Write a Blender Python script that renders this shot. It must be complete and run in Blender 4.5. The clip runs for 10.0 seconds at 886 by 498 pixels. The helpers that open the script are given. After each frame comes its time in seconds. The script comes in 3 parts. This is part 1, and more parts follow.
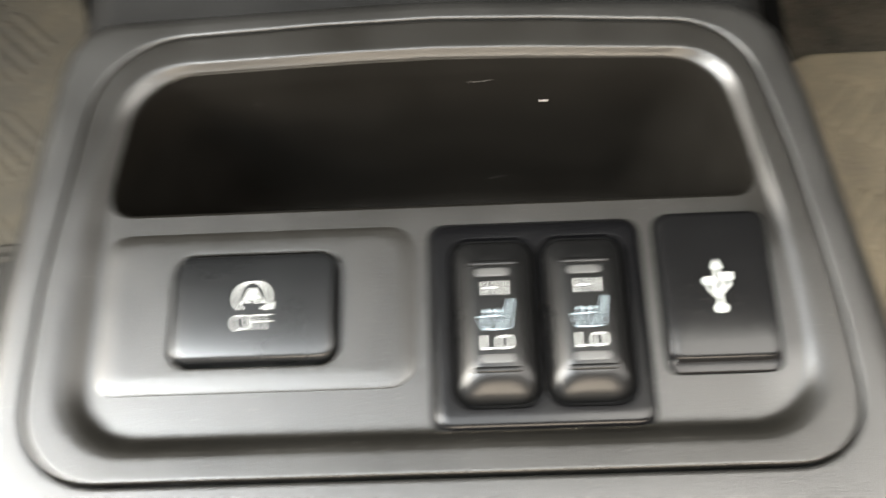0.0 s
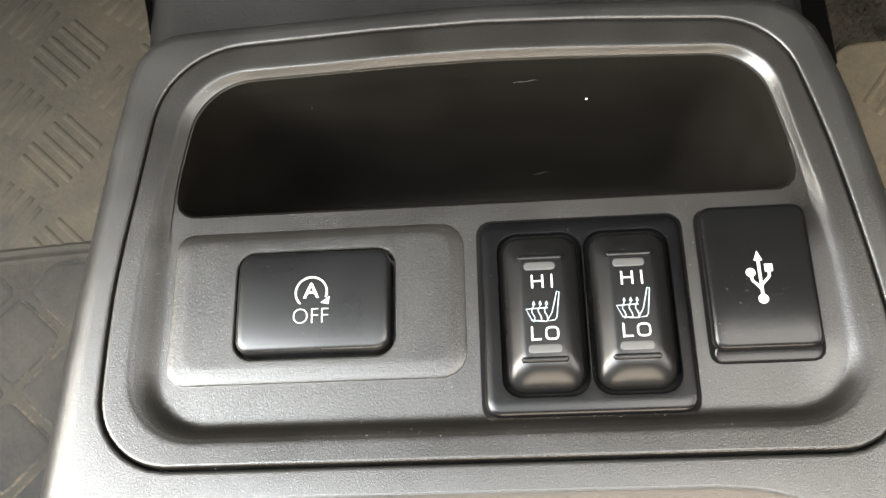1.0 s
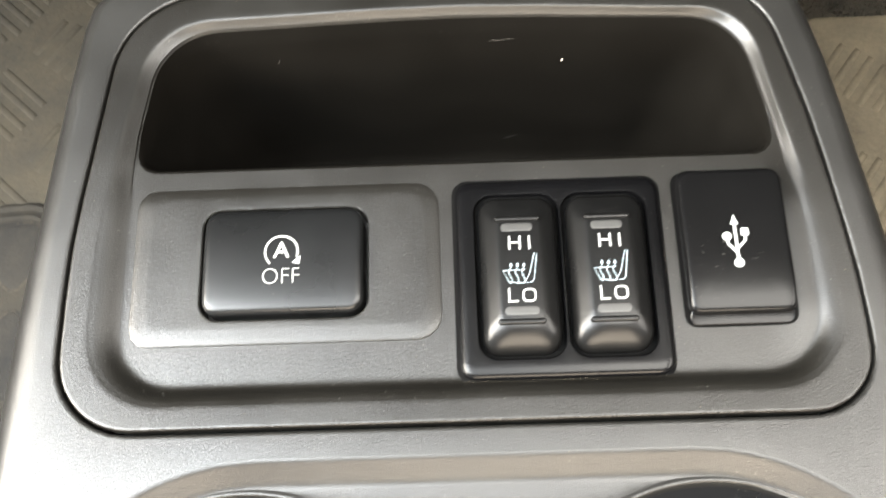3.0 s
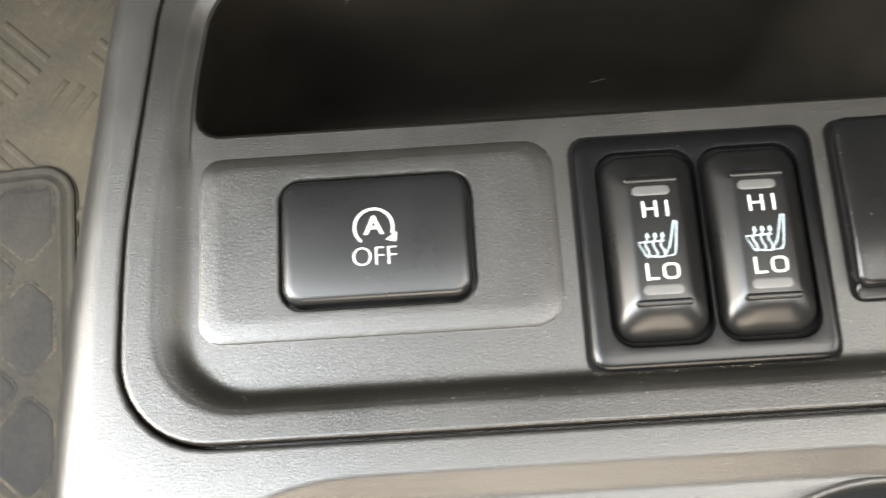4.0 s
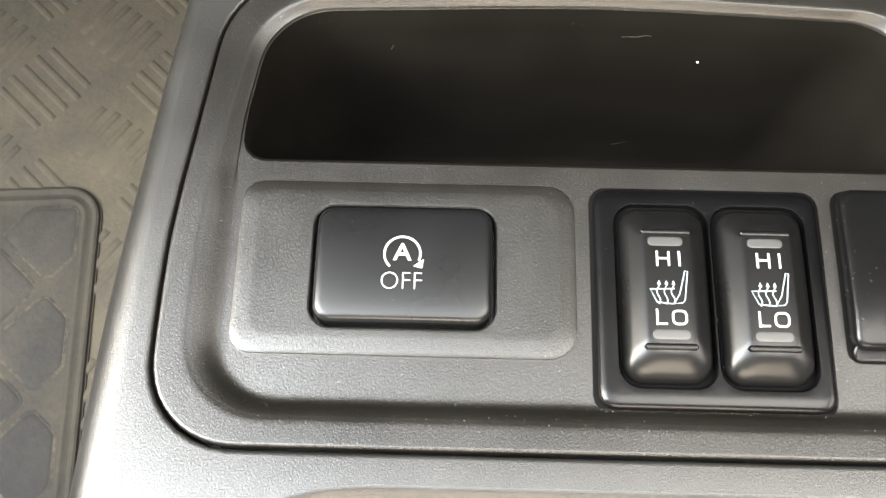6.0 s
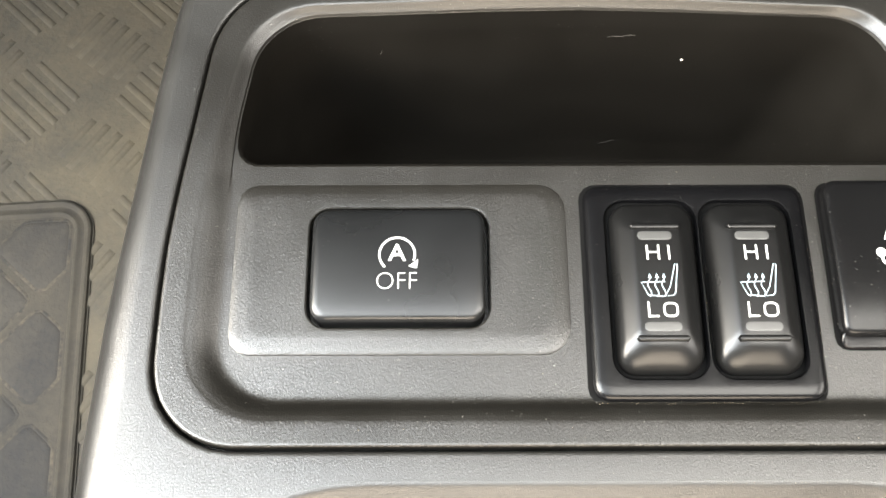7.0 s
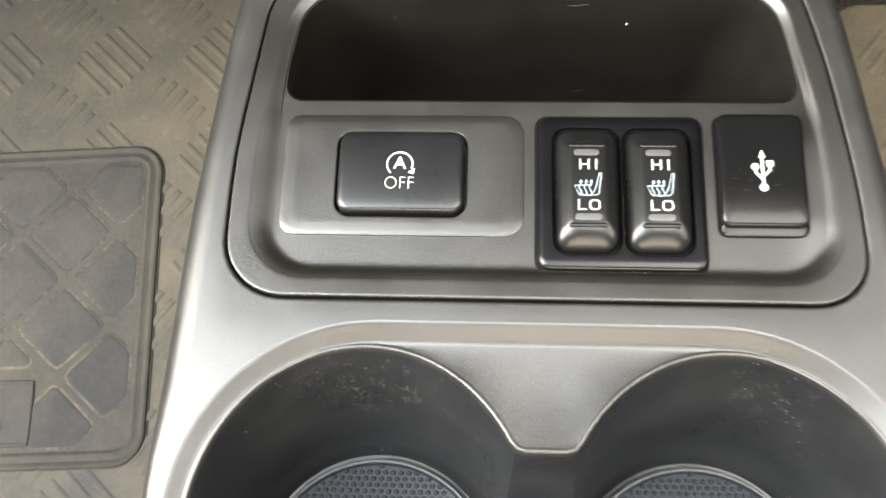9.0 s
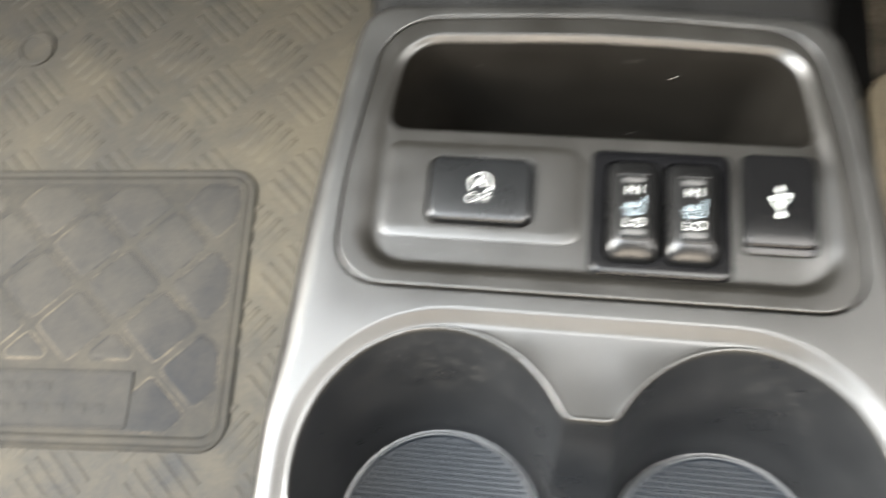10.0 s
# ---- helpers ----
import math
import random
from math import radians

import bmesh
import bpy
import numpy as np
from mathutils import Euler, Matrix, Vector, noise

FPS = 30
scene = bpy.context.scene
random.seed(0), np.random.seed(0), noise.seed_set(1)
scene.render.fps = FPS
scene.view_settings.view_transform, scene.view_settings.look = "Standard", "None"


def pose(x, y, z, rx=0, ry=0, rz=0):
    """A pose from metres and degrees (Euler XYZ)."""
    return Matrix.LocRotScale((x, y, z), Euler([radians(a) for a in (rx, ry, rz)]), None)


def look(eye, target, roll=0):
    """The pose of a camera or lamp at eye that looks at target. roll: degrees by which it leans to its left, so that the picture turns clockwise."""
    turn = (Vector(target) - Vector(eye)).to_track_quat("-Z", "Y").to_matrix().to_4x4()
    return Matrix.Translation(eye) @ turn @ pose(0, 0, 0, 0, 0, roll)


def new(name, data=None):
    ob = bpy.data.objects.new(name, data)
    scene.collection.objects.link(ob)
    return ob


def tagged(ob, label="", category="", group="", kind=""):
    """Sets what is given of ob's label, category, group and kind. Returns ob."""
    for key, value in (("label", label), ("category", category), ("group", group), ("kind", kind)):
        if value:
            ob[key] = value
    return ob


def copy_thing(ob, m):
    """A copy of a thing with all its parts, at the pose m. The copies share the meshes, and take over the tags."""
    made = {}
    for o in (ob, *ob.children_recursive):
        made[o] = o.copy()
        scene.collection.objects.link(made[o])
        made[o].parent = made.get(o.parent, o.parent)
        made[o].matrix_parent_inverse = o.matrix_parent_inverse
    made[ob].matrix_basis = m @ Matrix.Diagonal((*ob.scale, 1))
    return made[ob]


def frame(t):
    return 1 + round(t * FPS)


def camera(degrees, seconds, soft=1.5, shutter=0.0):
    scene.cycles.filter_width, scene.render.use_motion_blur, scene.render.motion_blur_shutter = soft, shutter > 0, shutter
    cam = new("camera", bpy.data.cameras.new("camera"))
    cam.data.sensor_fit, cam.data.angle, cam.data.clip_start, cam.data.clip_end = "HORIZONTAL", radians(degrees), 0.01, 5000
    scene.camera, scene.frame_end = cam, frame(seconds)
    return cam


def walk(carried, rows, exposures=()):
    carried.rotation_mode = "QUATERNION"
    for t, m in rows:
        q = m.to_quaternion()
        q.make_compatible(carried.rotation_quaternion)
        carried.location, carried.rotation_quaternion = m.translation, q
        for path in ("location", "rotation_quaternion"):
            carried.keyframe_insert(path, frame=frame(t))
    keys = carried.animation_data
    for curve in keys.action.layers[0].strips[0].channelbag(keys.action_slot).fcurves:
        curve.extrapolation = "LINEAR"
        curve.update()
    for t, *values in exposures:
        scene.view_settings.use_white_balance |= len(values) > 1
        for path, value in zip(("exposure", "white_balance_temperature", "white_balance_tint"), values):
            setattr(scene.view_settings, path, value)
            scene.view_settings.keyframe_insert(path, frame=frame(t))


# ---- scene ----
from mathutils.bvhtree import BVHTree
cam = camera(55.80, 10.0, shutter=1.0)
PATH = [
    (0, (0.0043, 0.0033, 0.45338), (-0.00036, 0.07192, 0.26557), -5.73),
    (0.1, (0.00427, 0.00204, 0.45429), (-0.00593, 0.07105, 0.26685), -9.91),
    (0.5, (0.00142, -0.0008, 0.45628), (-0.01196, 0.0642, 0.26761), -12.23),
    (1, (0.00287, 0.00123, 0.46039), (-0.01149, 0.06864, 0.27264), -13.98),
    (1.5, (0.00313, 0.00096, 0.45998), (-0.01006, 0.06752, 0.27184), -13.20),
    (2, (0.00423, 0.00036, 0.45895), (-0.00759, 0.06651, 0.27058), -12.24),
    (2.2, (0.00469, -0.00016, 0.45835), (-0.0064, 0.06648, 0.27011), -11.57),
    (3.3, (-0.00859, 0.00129, 0.45342), (-0.00897, 0.05899, 0.26193), -2.10),
    (3.5, (-0.01283, 0.0038, 0.44669), (-0.01586, 0.05941, 0.2546), -5.62),
    (4, (-0.02341, 0.01289, 0.4351), (-0.02513, 0.0608, 0.24093), -5.55),
    (4.5, (-0.02782, 0.00603, 0.44025), (-0.03075, 0.06708, 0.24981), -2.61),
    (5, (-0.02766, 0.00544, 0.44028), (-0.0295, 0.06839, 0.25045), -1.44),
    (5.5, (-0.02696, 0.00528, 0.44136), (-0.02797, 0.06941, 0.25192), -0.79),
    (5.7, (-0.02698, 0.00526, 0.44146), (-0.02945, 0.06764, 0.25142), -0.60),
    (7, (-0.02756, 0.00345, 0.4437), (-0.02762, 0.0673, 0.25417), -0.21),
    (7.5, (-0.02672, 0.00115, 0.44477), (-0.02669, 0.06514, 0.25528), -0.11),
    (8, (-0.02339, 0.00124, 0.45077), (-0.02616, 0.06148, 0.26007), -4.54),
    (8.4, (-0.02615, -0.0092, 0.46015), (-0.03685, 0.049, 0.2691), -10.33),
    (8.5, (-0.0265, -0.01251, 0.46728), (-0.03817, 0.04306, 0.27551), -11.96),
    (8.9, (-0.01485, -0.02825, 0.48915), (-0.02765, 0.02928, 0.29803), -11.12),
    (9, (-0.01355, -0.02839, 0.49332), (-0.02446, 0.02859, 0.30192), -9.55),
    (9.1, (-0.01325, -0.03242, 0.49734), (-0.02699, 0.02419, 0.30602), -11.92),
    (9.4, (-0.01562, -0.05105, 0.51033), (-0.04247, 0.00304, 0.31967), -21.80),
    (9.5, (-0.01384, -0.05174, 0.5093), (-0.03744, 0.00617, 0.31933), -16.87),
    (9.6, (-0.01368, -0.0509, 0.51088), (-0.03936, 0.01016, 0.32217), -16.99),
    (9.8, (-0.02021, -0.05467, 0.52051), (-0.04853, 0.01028, 0.33348), -17.46),
    (10, (-0.01568, -0.05475, 0.53341), (-0.03931, 0.0123, 0.34647), -14.61),
]
# seconds, stops, kelvin, tint
LIGHT = [(0, 0.18, 6500, 10), (1.0, 0.12, 6500, 10), (2.0, 0.22, 6500, 10), (3.5, 0.18, 6500, 10), (4.5, 0.2, 6500, 10), (5.5, 0.3, 6500, 10), (7.0, 0.37, 6500, 10), (7.6, 0.38, 6500, 10),
         (8.0, 0.38, 6500, 10), (8.5, 0.16, 6500, 10), (9.0, 0.46, 6500, 10), (9.5, 0.5, 6320, 10), (9.8, 0.53, 6320, 10), (10.0, 0.62, 6350, 10)]
walk(cam, [(t, look(eye, target, roll)) for t, eye, target, roll in PATH], exposures=LIGHT)

# ---- world and lights ----
world = bpy.data.worlds.new("sky")
scene.world = world
world.use_nodes = True
wn = world.node_tree
sky = wn.nodes.new("ShaderNodeTexSky")
sky.sky_type = "NISHITA"
sky.sun_disc = False
sky.sun_elevation = radians(48)
sky.sun_rotation = radians(250)
wn.nodes["Background"].inputs[1].default_value = 0.1
wn.links.new(sky.outputs[0], wn.nodes["Background"].inputs[0])


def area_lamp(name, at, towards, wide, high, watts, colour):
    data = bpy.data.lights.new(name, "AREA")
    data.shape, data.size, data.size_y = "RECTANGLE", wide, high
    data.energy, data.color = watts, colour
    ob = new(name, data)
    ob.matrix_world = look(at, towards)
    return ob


# assumed daylight at open door and passenger window; made-up overhead and rear fill lamps
area_lamp("door_daylight", (-0.79, -0.14, 0.90), (0.0, -0.10, 0.76), 0.76, 0.50, 84.0, (1.0, 0.94, 0.83))
# three unseen overhead fills, added to brighten the console's reflections
area_lamp("left_overhead_fill", (-0.57, -0.18, 1.19), (-0.57, -0.18, 0.30), 0.44, 0.56, 44.0, (0.93, 0.98, 1.0))
area_lamp("middle_overhead_fill", (-0.12, -0.18, 1.19), (-0.12, -0.18, 0.30), 0.45, 0.56, 8.2, (0.96, 0.995, 1.0))
area_lamp("right_overhead_fill", (0.36, -0.18, 1.19), (0.36, -0.18, 0.30), 0.48, 0.56, 18.0, (1.0, 0.96, 0.88))
area_lamp("right_window_daylight", (0.79, -0.10, 0.96), (0.0, -0.06, 0.60), 0.70, 0.30, 13.0, (1.0, 0.95, 0.87))
# unseen warm fill from behind, added to brighten rear-facing slopes
area_lamp("rear_warm_fill", (0.14, -1.22, 0.93), (0.03, 0.0, 0.50), 0.95, 0.48, 29.0, (1.0, 0.85, 0.66))


# ---- materials ----
def nodes_of(name):
    m = bpy.data.materials.new(name)
    m.use_nodes = True
    t = m.node_tree
    return m, t, t.nodes["Principled BSDF"], t.nodes.new("ShaderNodeTexCoord")


def noise_tex(t, coord, scale, detail=3.0, rough=0.55, kind="Object"):
    n = t.nodes.new("ShaderNodeTexNoise")
    n.inputs["Scale"].default_value, n.inputs["Detail"].default_value, n.inputs["Roughness"].default_value = scale, detail, rough
    t.links.new(coord.outputs[kind], n.inputs["Vector"])
    return n


def ramp(t, value, lo, hi, a=0.0, b=1.0):
    r = t.nodes.new("ShaderNodeMapRange")
    r.inputs["From Min"].default_value, r.inputs["From Max"].default_value = lo, hi
    r.inputs["To Min"].default_value, r.inputs["To Max"].default_value = a, b
    t.links.new(value, r.inputs["Value"])
    return r.outputs["Result"]


def mix_colour(t, fac, a, b):
    m = t.nodes.new("ShaderNodeMix")
    m.data_type = "RGBA"
    for socket, v in ((m.inputs[6], a), (m.inputs[7], b)):
        if isinstance(v, tuple):
            socket.default_value = (*v, 1.0)
        else:
            t.links.new(v, socket)
    t.links.new(fac, m.inputs[0])
    return m.outputs[2]


def bump(t, bsdf, height, strength, distance):
    b = t.nodes.new("ShaderNodeBump")
    b.inputs["Strength"].default_value, b.inputs["Distance"].default_value = strength, distance
    t.links.new(height, b.inputs["Height"])
    t.links.new(b.outputs[0], bsdf.inputs["Normal"])
    return b


def plastic(name, colour, rough, grain=1500.0, relief=0.5, dust=0.3, depth=0.00013, smear=0.12, gloss=0.5):
    """Moulded plastic with a fine grain, faint wear patches, pale dust and painted sparkle."""
    m, t, p, c = nodes_of(name)
    patch = noise_tex(t, c, 45.0, 4.0)
    # pale specks: dust grains, and glints of the grain put into the colour
    specks = noise_tex(t, c, 2100.0, 1.0, 0.4)
    where = noise_tex(t, c, 60.0, 2.0)
    fleck = t.nodes.new("ShaderNodeMath")
    fleck.operation = "MULTIPLY"
    t.links.new(ramp(t, specks.outputs[0], 0.73, 0.78, 0, dust), fleck.inputs[0])
    t.links.new(ramp(t, where.outputs[0], 0.40, 0.62), fleck.inputs[1])
    worn = mix_colour(t, ramp(t, patch.outputs[0], 0.35, 0.7), tuple(v * 0.88 for v in colour), tuple(v * 1.12 for v in colour))
    t.links.new(mix_colour(t, fleck.outputs[0], worn, (0.46, 0.44, 0.40)), p.inputs["Base Color"])
    t.links.new(ramp(t, patch.outputs[0], 0.3, 0.75, rough - smear / 2, rough + smear / 2), p.inputs["Roughness"])
    p.inputs["Specular IOR Level"].default_value = gloss
    if relief > 0:
        fine = noise_tex(t, c, grain, 2.0, 0.75)
        bump(t, p, fine.outputs[0], relief, depth)
    return m


def plain(name, colour, rough, metal=0.0, gloss=0.5):
    m, t, p, c = nodes_of(name)
    patch = noise_tex(t, c, 400.0, 3.0)
    t.links.new(mix_colour(t, ramp(t, patch.outputs[0], 0.3, 0.7), tuple(v * 0.9 for v in colour), tuple(min(1, v * 1.08) for v in colour)), p.inputs["Base Color"])
    p.inputs["Roughness"].default_value, p.inputs["Metallic"].default_value, p.inputs["Specular IOR Level"].default_value = rough, metal, gloss
    return m


def dusty_rubber(name, rubber, dust, lo, hi, rough=0.75, drift=None, world=False):
    """Worn rubber under uneven dry dust; drift (place, reach, weight) is where feet have trodden the dust thickest."""
    m, t, p, c = nodes_of(name)
    if world:
        c, kind = t.nodes.new("ShaderNodeNewGeometry"), "Position"
    else:
        kind = "Object"
    cover, mid, fine = noise_tex(t, c, 8.0, 6.0, 0.66, kind), noise_tex(t, c, 55.0, 5.0, 0.7, kind), noise_tex(t, c, 420.0, 4.0, 0.65, kind)
    total = cover.outputs[0]
    for n, weight in ((mid, 0.5), (fine, 0.35)):
        add = t.nodes.new("ShaderNodeMath")
        add.operation = "MULTIPLY_ADD"
        add.inputs[1].default_value = weight
        t.links.new(n.outputs[0], add.inputs[0])
        t.links.new(total, add.inputs[2])
        total = add.outputs[0]
    if drift:
        d = t.nodes.new("ShaderNodeVectorMath")
        d.operation = "DISTANCE"
        d.inputs[1].default_value = drift[0]
        t.links.new(c.outputs[kind], d.inputs[0])
        add = t.nodes.new("ShaderNodeMath")
        add.operation = "ADD"
        t.links.new(ramp(t, d.outputs["Value"], drift[1], 0.0, 0.0, drift[2]), add.inputs[0])
        t.links.new(total, add.inputs[1])
        total = add.outputs[0]
    t.links.new(mix_colour(t, ramp(t, total, lo, hi), rubber, dust), p.inputs["Base Color"])
    p.inputs["Roughness"].default_value = rough
    p.inputs["Specular IOR Level"].default_value = 0.1
    bump(t, p, fine.outputs[0], 0.5, 0.0006)
    return m


CONSOLE = plastic("console_plastic", (0.0085, 0.0083, 0.0077), 0.35, 3000.0, 0.40, 0.14, depth=0.00015)
PANEL = plastic("panel_plastic", (0.0050, 0.0046, 0.0038), 0.345, 3000.0, 0.42, 0.15, depth=0.00015, gloss=0.46)
POCKET = plastic("pocket_plastic", (0.0037, 0.0033, 0.0027), 0.6, 1500.0, 0.25, 0.03, gloss=0.055)
CUP = plastic("cup_plastic", (0.0054, 0.0057, 0.0062), 0.32, 1500.0, 0.15, 0.26, gloss=0.70)
STACK = plastic("stack_plastic", (0.003, 0.0029, 0.0027), 0.5, 1400.0, 0.4, 0.03, gloss=0.12)
SATIN = plastic("satin_black", (0.0038, 0.0040, 0.0042), 0.28, 2600.0, 0.06, 0.06, smear=0.06, gloss=0.30)
ROCKER = plastic("rocker_black", (0.003, 0.003, 0.003), 0.29, 2600.0, 0.04, 0.04, smear=0.06, gloss=0.24)
GLOSS = plastic("bezel_black", (0.0016, 0.0016, 0.0018), 0.24, 2600.0, 0.04, 0.03, smear=0.06, gloss=0.19)
FLAP = plastic("flap_black", (0.0022, 0.0022, 0.0023), 0.24, 2600.0, 0.04, 0.06, smear=0.06, gloss=0.17)
# near-black colour that paints the shade of gaps and beside the console
GAP_SHADE = plastic("gap_shade", (0.0015, 0.0015, 0.0015), 0.7, 1500.0, 0.1, 0.0, gloss=0.04)


def scuffed(m, at, reach):
    """Pale rubbed marks on a dark plastic, thickest round one place."""
    t = m.node_tree
    p = t.nodes["Principled BSDF"]
    base = p.inputs["Base Color"].links[0].from_socket
    c = t.nodes.new("ShaderNodeTexCoord")
    streak = t.nodes.new("ShaderNodeMapping")
    streak.inputs["Scale"].default_value = (1300.0, 1300.0, 700.0)
    t.links.new(c.outputs["Object"], streak.inputs["Vector"])
    n = t.nodes.new("ShaderNodeTexNoise")
    n.inputs["Scale"].default_value, n.inputs["Detail"].default_value, n.inputs["Roughness"].default_value = 1.0, 6.0, 0.7
    t.links.new(streak.outputs[0], n.inputs["Vector"])
    d = t.nodes.new("ShaderNodeVectorMath")
    d.operation = "DISTANCE"
    d.inputs[1].default_value = at
    t.links.new(c.outputs["Object"], d.inputs[0])
    cloud = noise_tex(t, c, 130.0, 3.0, 0.6)
    near = t.nodes.new("ShaderNodeMath")
    near.operation = "MULTIPLY"
    t.links.new(ramp(t, d.outputs["Value"], reach, reach * 0.2), near.inputs[0])
    t.links.new(ramp(t, cloud.outputs[0], 0.46, 0.66), near.inputs[1])
    k = t.nodes.new("ShaderNodeMath")
    k.operation = "MULTIPLY"
    t.links.new(ramp(t, n.outputs[0], 0.52, 0.78, 0.0, 0.22), k.inputs[0])
    t.links.new(near.outputs[0], k.inputs[1])
    t.links.new(mix_colour(t, k.outputs[0], base, (0.30, 0.28, 0.25)), p.inputs["Base Color"])
    return m


scuffed(CUP, (-0.047, 0.000, 0.288), 0.034)
scuffed(CUP, (0.052, -0.004, 0.288), 0.017)
LINER = plastic("liner_rubber", (0.0050, 0.0062, 0.0080), 0.42, 1400.0, 0.3, 0.10, gloss=0.09)
# liner rubber made paler: the rim's highlight is put into the colour
RIM_SHEEN = plain("rim_sheen", (0.024, 0.025, 0.026), 0.55)
WHITE = plain("white_print", (0.29, 0.30, 0.29), 0.45)
COOL = plain("cool_white_print", (0.25, 0.31, 0.34), 0.45)
LENS = plain("smoked_lens", (0.030, 0.030, 0.029), 0.38, gloss=0.40)
MAT = dusty_rubber("mat_rubber", (0.0138, 0.0142, 0.0146), (0.0400, 0.0350, 0.0255), 0.78, 1.32, drift=((-0.15, 0.18, 0.077), 0.26, 0.36), world=True)
# dustier, paler copy of MAT; the passenger side's brighter light is in its colour
LIT_MAT = dusty_rubber("lit_mat_rubber", (0.036, 0.032, 0.026), (0.115, 0.098, 0.068), 0.55, 1.10, world=True)
BLOCK = dusty_rubber("worn_block", (0.0092, 0.0095, 0.0101), (0.0250, 0.0229, 0.0190), 0.75, 1.28, drift=((-0.20, 0.0, 0.0), 0.20, 0.42))
PACKED = dusty_rubber("packed_dust", (0.0118, 0.0116, 0.0110), (0.052, 0.044, 0.032), 0.88, 1.16, world=True)
RIDGE = dusty_rubber("dusty_ridge", (0.0116, 0.0114, 0.0108), (0.0290, 0.0258, 0.0198), 0.72, 1.26)
CARPET = dusty_rubber("carpet", (0.017, 0.0155, 0.0130), (0.075, 0.064, 0.047), 0.70, 1.30, 0.95)
PILE = dusty_rubber("carpet_fibre", (0.020, 0.0182, 0.0150), (0.110, 0.094, 0.070), 0.70, 1.30, 0.9)
LINING = plain("pale_lining", (0.42, 0.37, 0.30), 0.9)
TRIM = plain("dark_trim", (0.042, 0.035, 0.026), 0.7)
LINT = plain("pale_lint", (0.42, 0.38, 0.32), 0.8)
SCRATCH = plain("scratched_plastic", (0.045, 0.042, 0.038), 0.6)
DUST = plain("dust_grain", (0.17, 0.14, 0.10), 0.9)


# ---- mesh helpers (millimetres in plan and height, turned into metres) ----
MM = 0.001


def outline(corners, step=8.0):
    """A closed line from (x, y, radius) corners, counter-clockwise, with arcs of about step degrees."""
    pts, n = [], len(corners)
    for i in range(n):
        a, b, c = (Vector(corners[k % n][:2]) for k in (i - 1, i, i + 1))
        u, v = (a - b).normalized(), (c - b).normalized()
        half = math.acos(max(-1, min(1, u.dot(v)))) / 2
        r = corners[i][2]
        cut = min(r / math.tan(half), 0.49 * (a - b).length, 0.49 * (c - b).length)
        r = cut * math.tan(half)
        if r < 1e-6:
            pts.append(b)
            continue
        mid = b + (u + v).normalized() * (r / math.sin(half))
        p, q = b + u * cut - mid, b + v * cut - mid
        sweep = math.atan2(p.x * q.y - p.y * q.x, p.dot(q))
        k = max(2, int(abs(math.degrees(sweep)) / step) + 1)
        for j in range(k + 1):
            s = sweep * j / k
            pts.append(mid + Vector((p.x * math.cos(s) - p.y * math.sin(s), p.x * math.sin(s) + p.y * math.cos(s))))
    return pts


def even(pts, n):
    """The closed line as n points at even distances, from its rightmost crossing of its own mid height."""
    p = np.array([tuple(q) for q in pts])
    mid = (p[:, 1].min() + p[:, 1].max()) / 2
    k = [i for i in range(len(p)) if p[i, 1] < mid <= p[(i + 1) % len(p), 1]][-1]
    a, b = p[k], p[(k + 1) % len(p)]
    start = a + (b - a) * (mid - a[1]) / (b[1] - a[1])
    p = np.vstack([start, np.roll(p, -(k + 1), axis=0), start])
    d = np.r_[0, np.cumsum(np.hypot(*np.diff(p, axis=0).T))]
    s = np.linspace(0, d[-1], n, endpoint=False)
    return [Vector((np.interp(v, d, p[:, 0]), np.interp(v, d, p[:, 1]))) for v in s]


def inset(pts, d):
    """The closed counter-clockwise line moved inwards by d."""
    out, n = [], len(pts)
    for i in range(n):
        t = (pts[(i + 1) % n] - pts[i - 1])
        t = t.normalized() if t.length > 1e-9 else Vector((1, 0))
        out.append(pts[i] + Vector((-t.y, t.x)) * d)
    return out


def box(x0, x1, y0, y1, r):
    return [(x0, y0, r), (x1, y0, r), (x1, y1, r), (x0, y1, r)]


def ring(bm, pts, z):
    """A ring of vertices; z is a height in mm or a function of x and y."""
    return [bm.verts.new((p.x * MM, p.y * MM, (z(p.x, p.y) if callable(z) else z) * MM)) for p in pts]


def loft(bm, rings):
    for a, b in zip(rings, rings[1:]):
        n = len(a)
        for i in range(n):
            bm.faces.new((a[i], a[(i + 1) % n], b[(i + 1) % n], b[i]))


def fill(bm, loops):
    """A flat sheet bounded by the first loop, with the others as holes."""
    edges = []
    for loop in loops:
        for i in range(len(loop)):
            e = bm.edges.get((loop[i], loop[(i + 1) % len(loop)]))
            edges.append(e or bm.edges.new((loop[i], loop[(i + 1) % len(loop)])))
    bmesh.ops.triangle_fill(bm, edges=edges, use_beauty=True)


def part(name, bm, material, parent=None, label="", sharp=32.0):
    """One mesh object from a bmesh, under a thing or part."""
    bmesh.ops.recalc_face_normals(bm, faces=bm.faces)
    me = bpy.data.meshes.new(name)
    bm.to_mesh(me)
    bm.free()
    me.polygons.foreach_set("use_smooth", [True] * len(me.polygons))
    me.set_sharp_from_angle(angle=radians(sharp))
    me.materials.append(material)
    ob = new(name, me)
    if parent:
        ob.parent = parent
    return tagged(ob, label=label)


def thing(name, label, category, at=(0, 0, 0), kind="", group=""):
    ob = new(name)
    ob.location = [v * MM for v in at]
    ob.empty_display_size = 0.02
    return tagged(ob, label, category, group, kind)


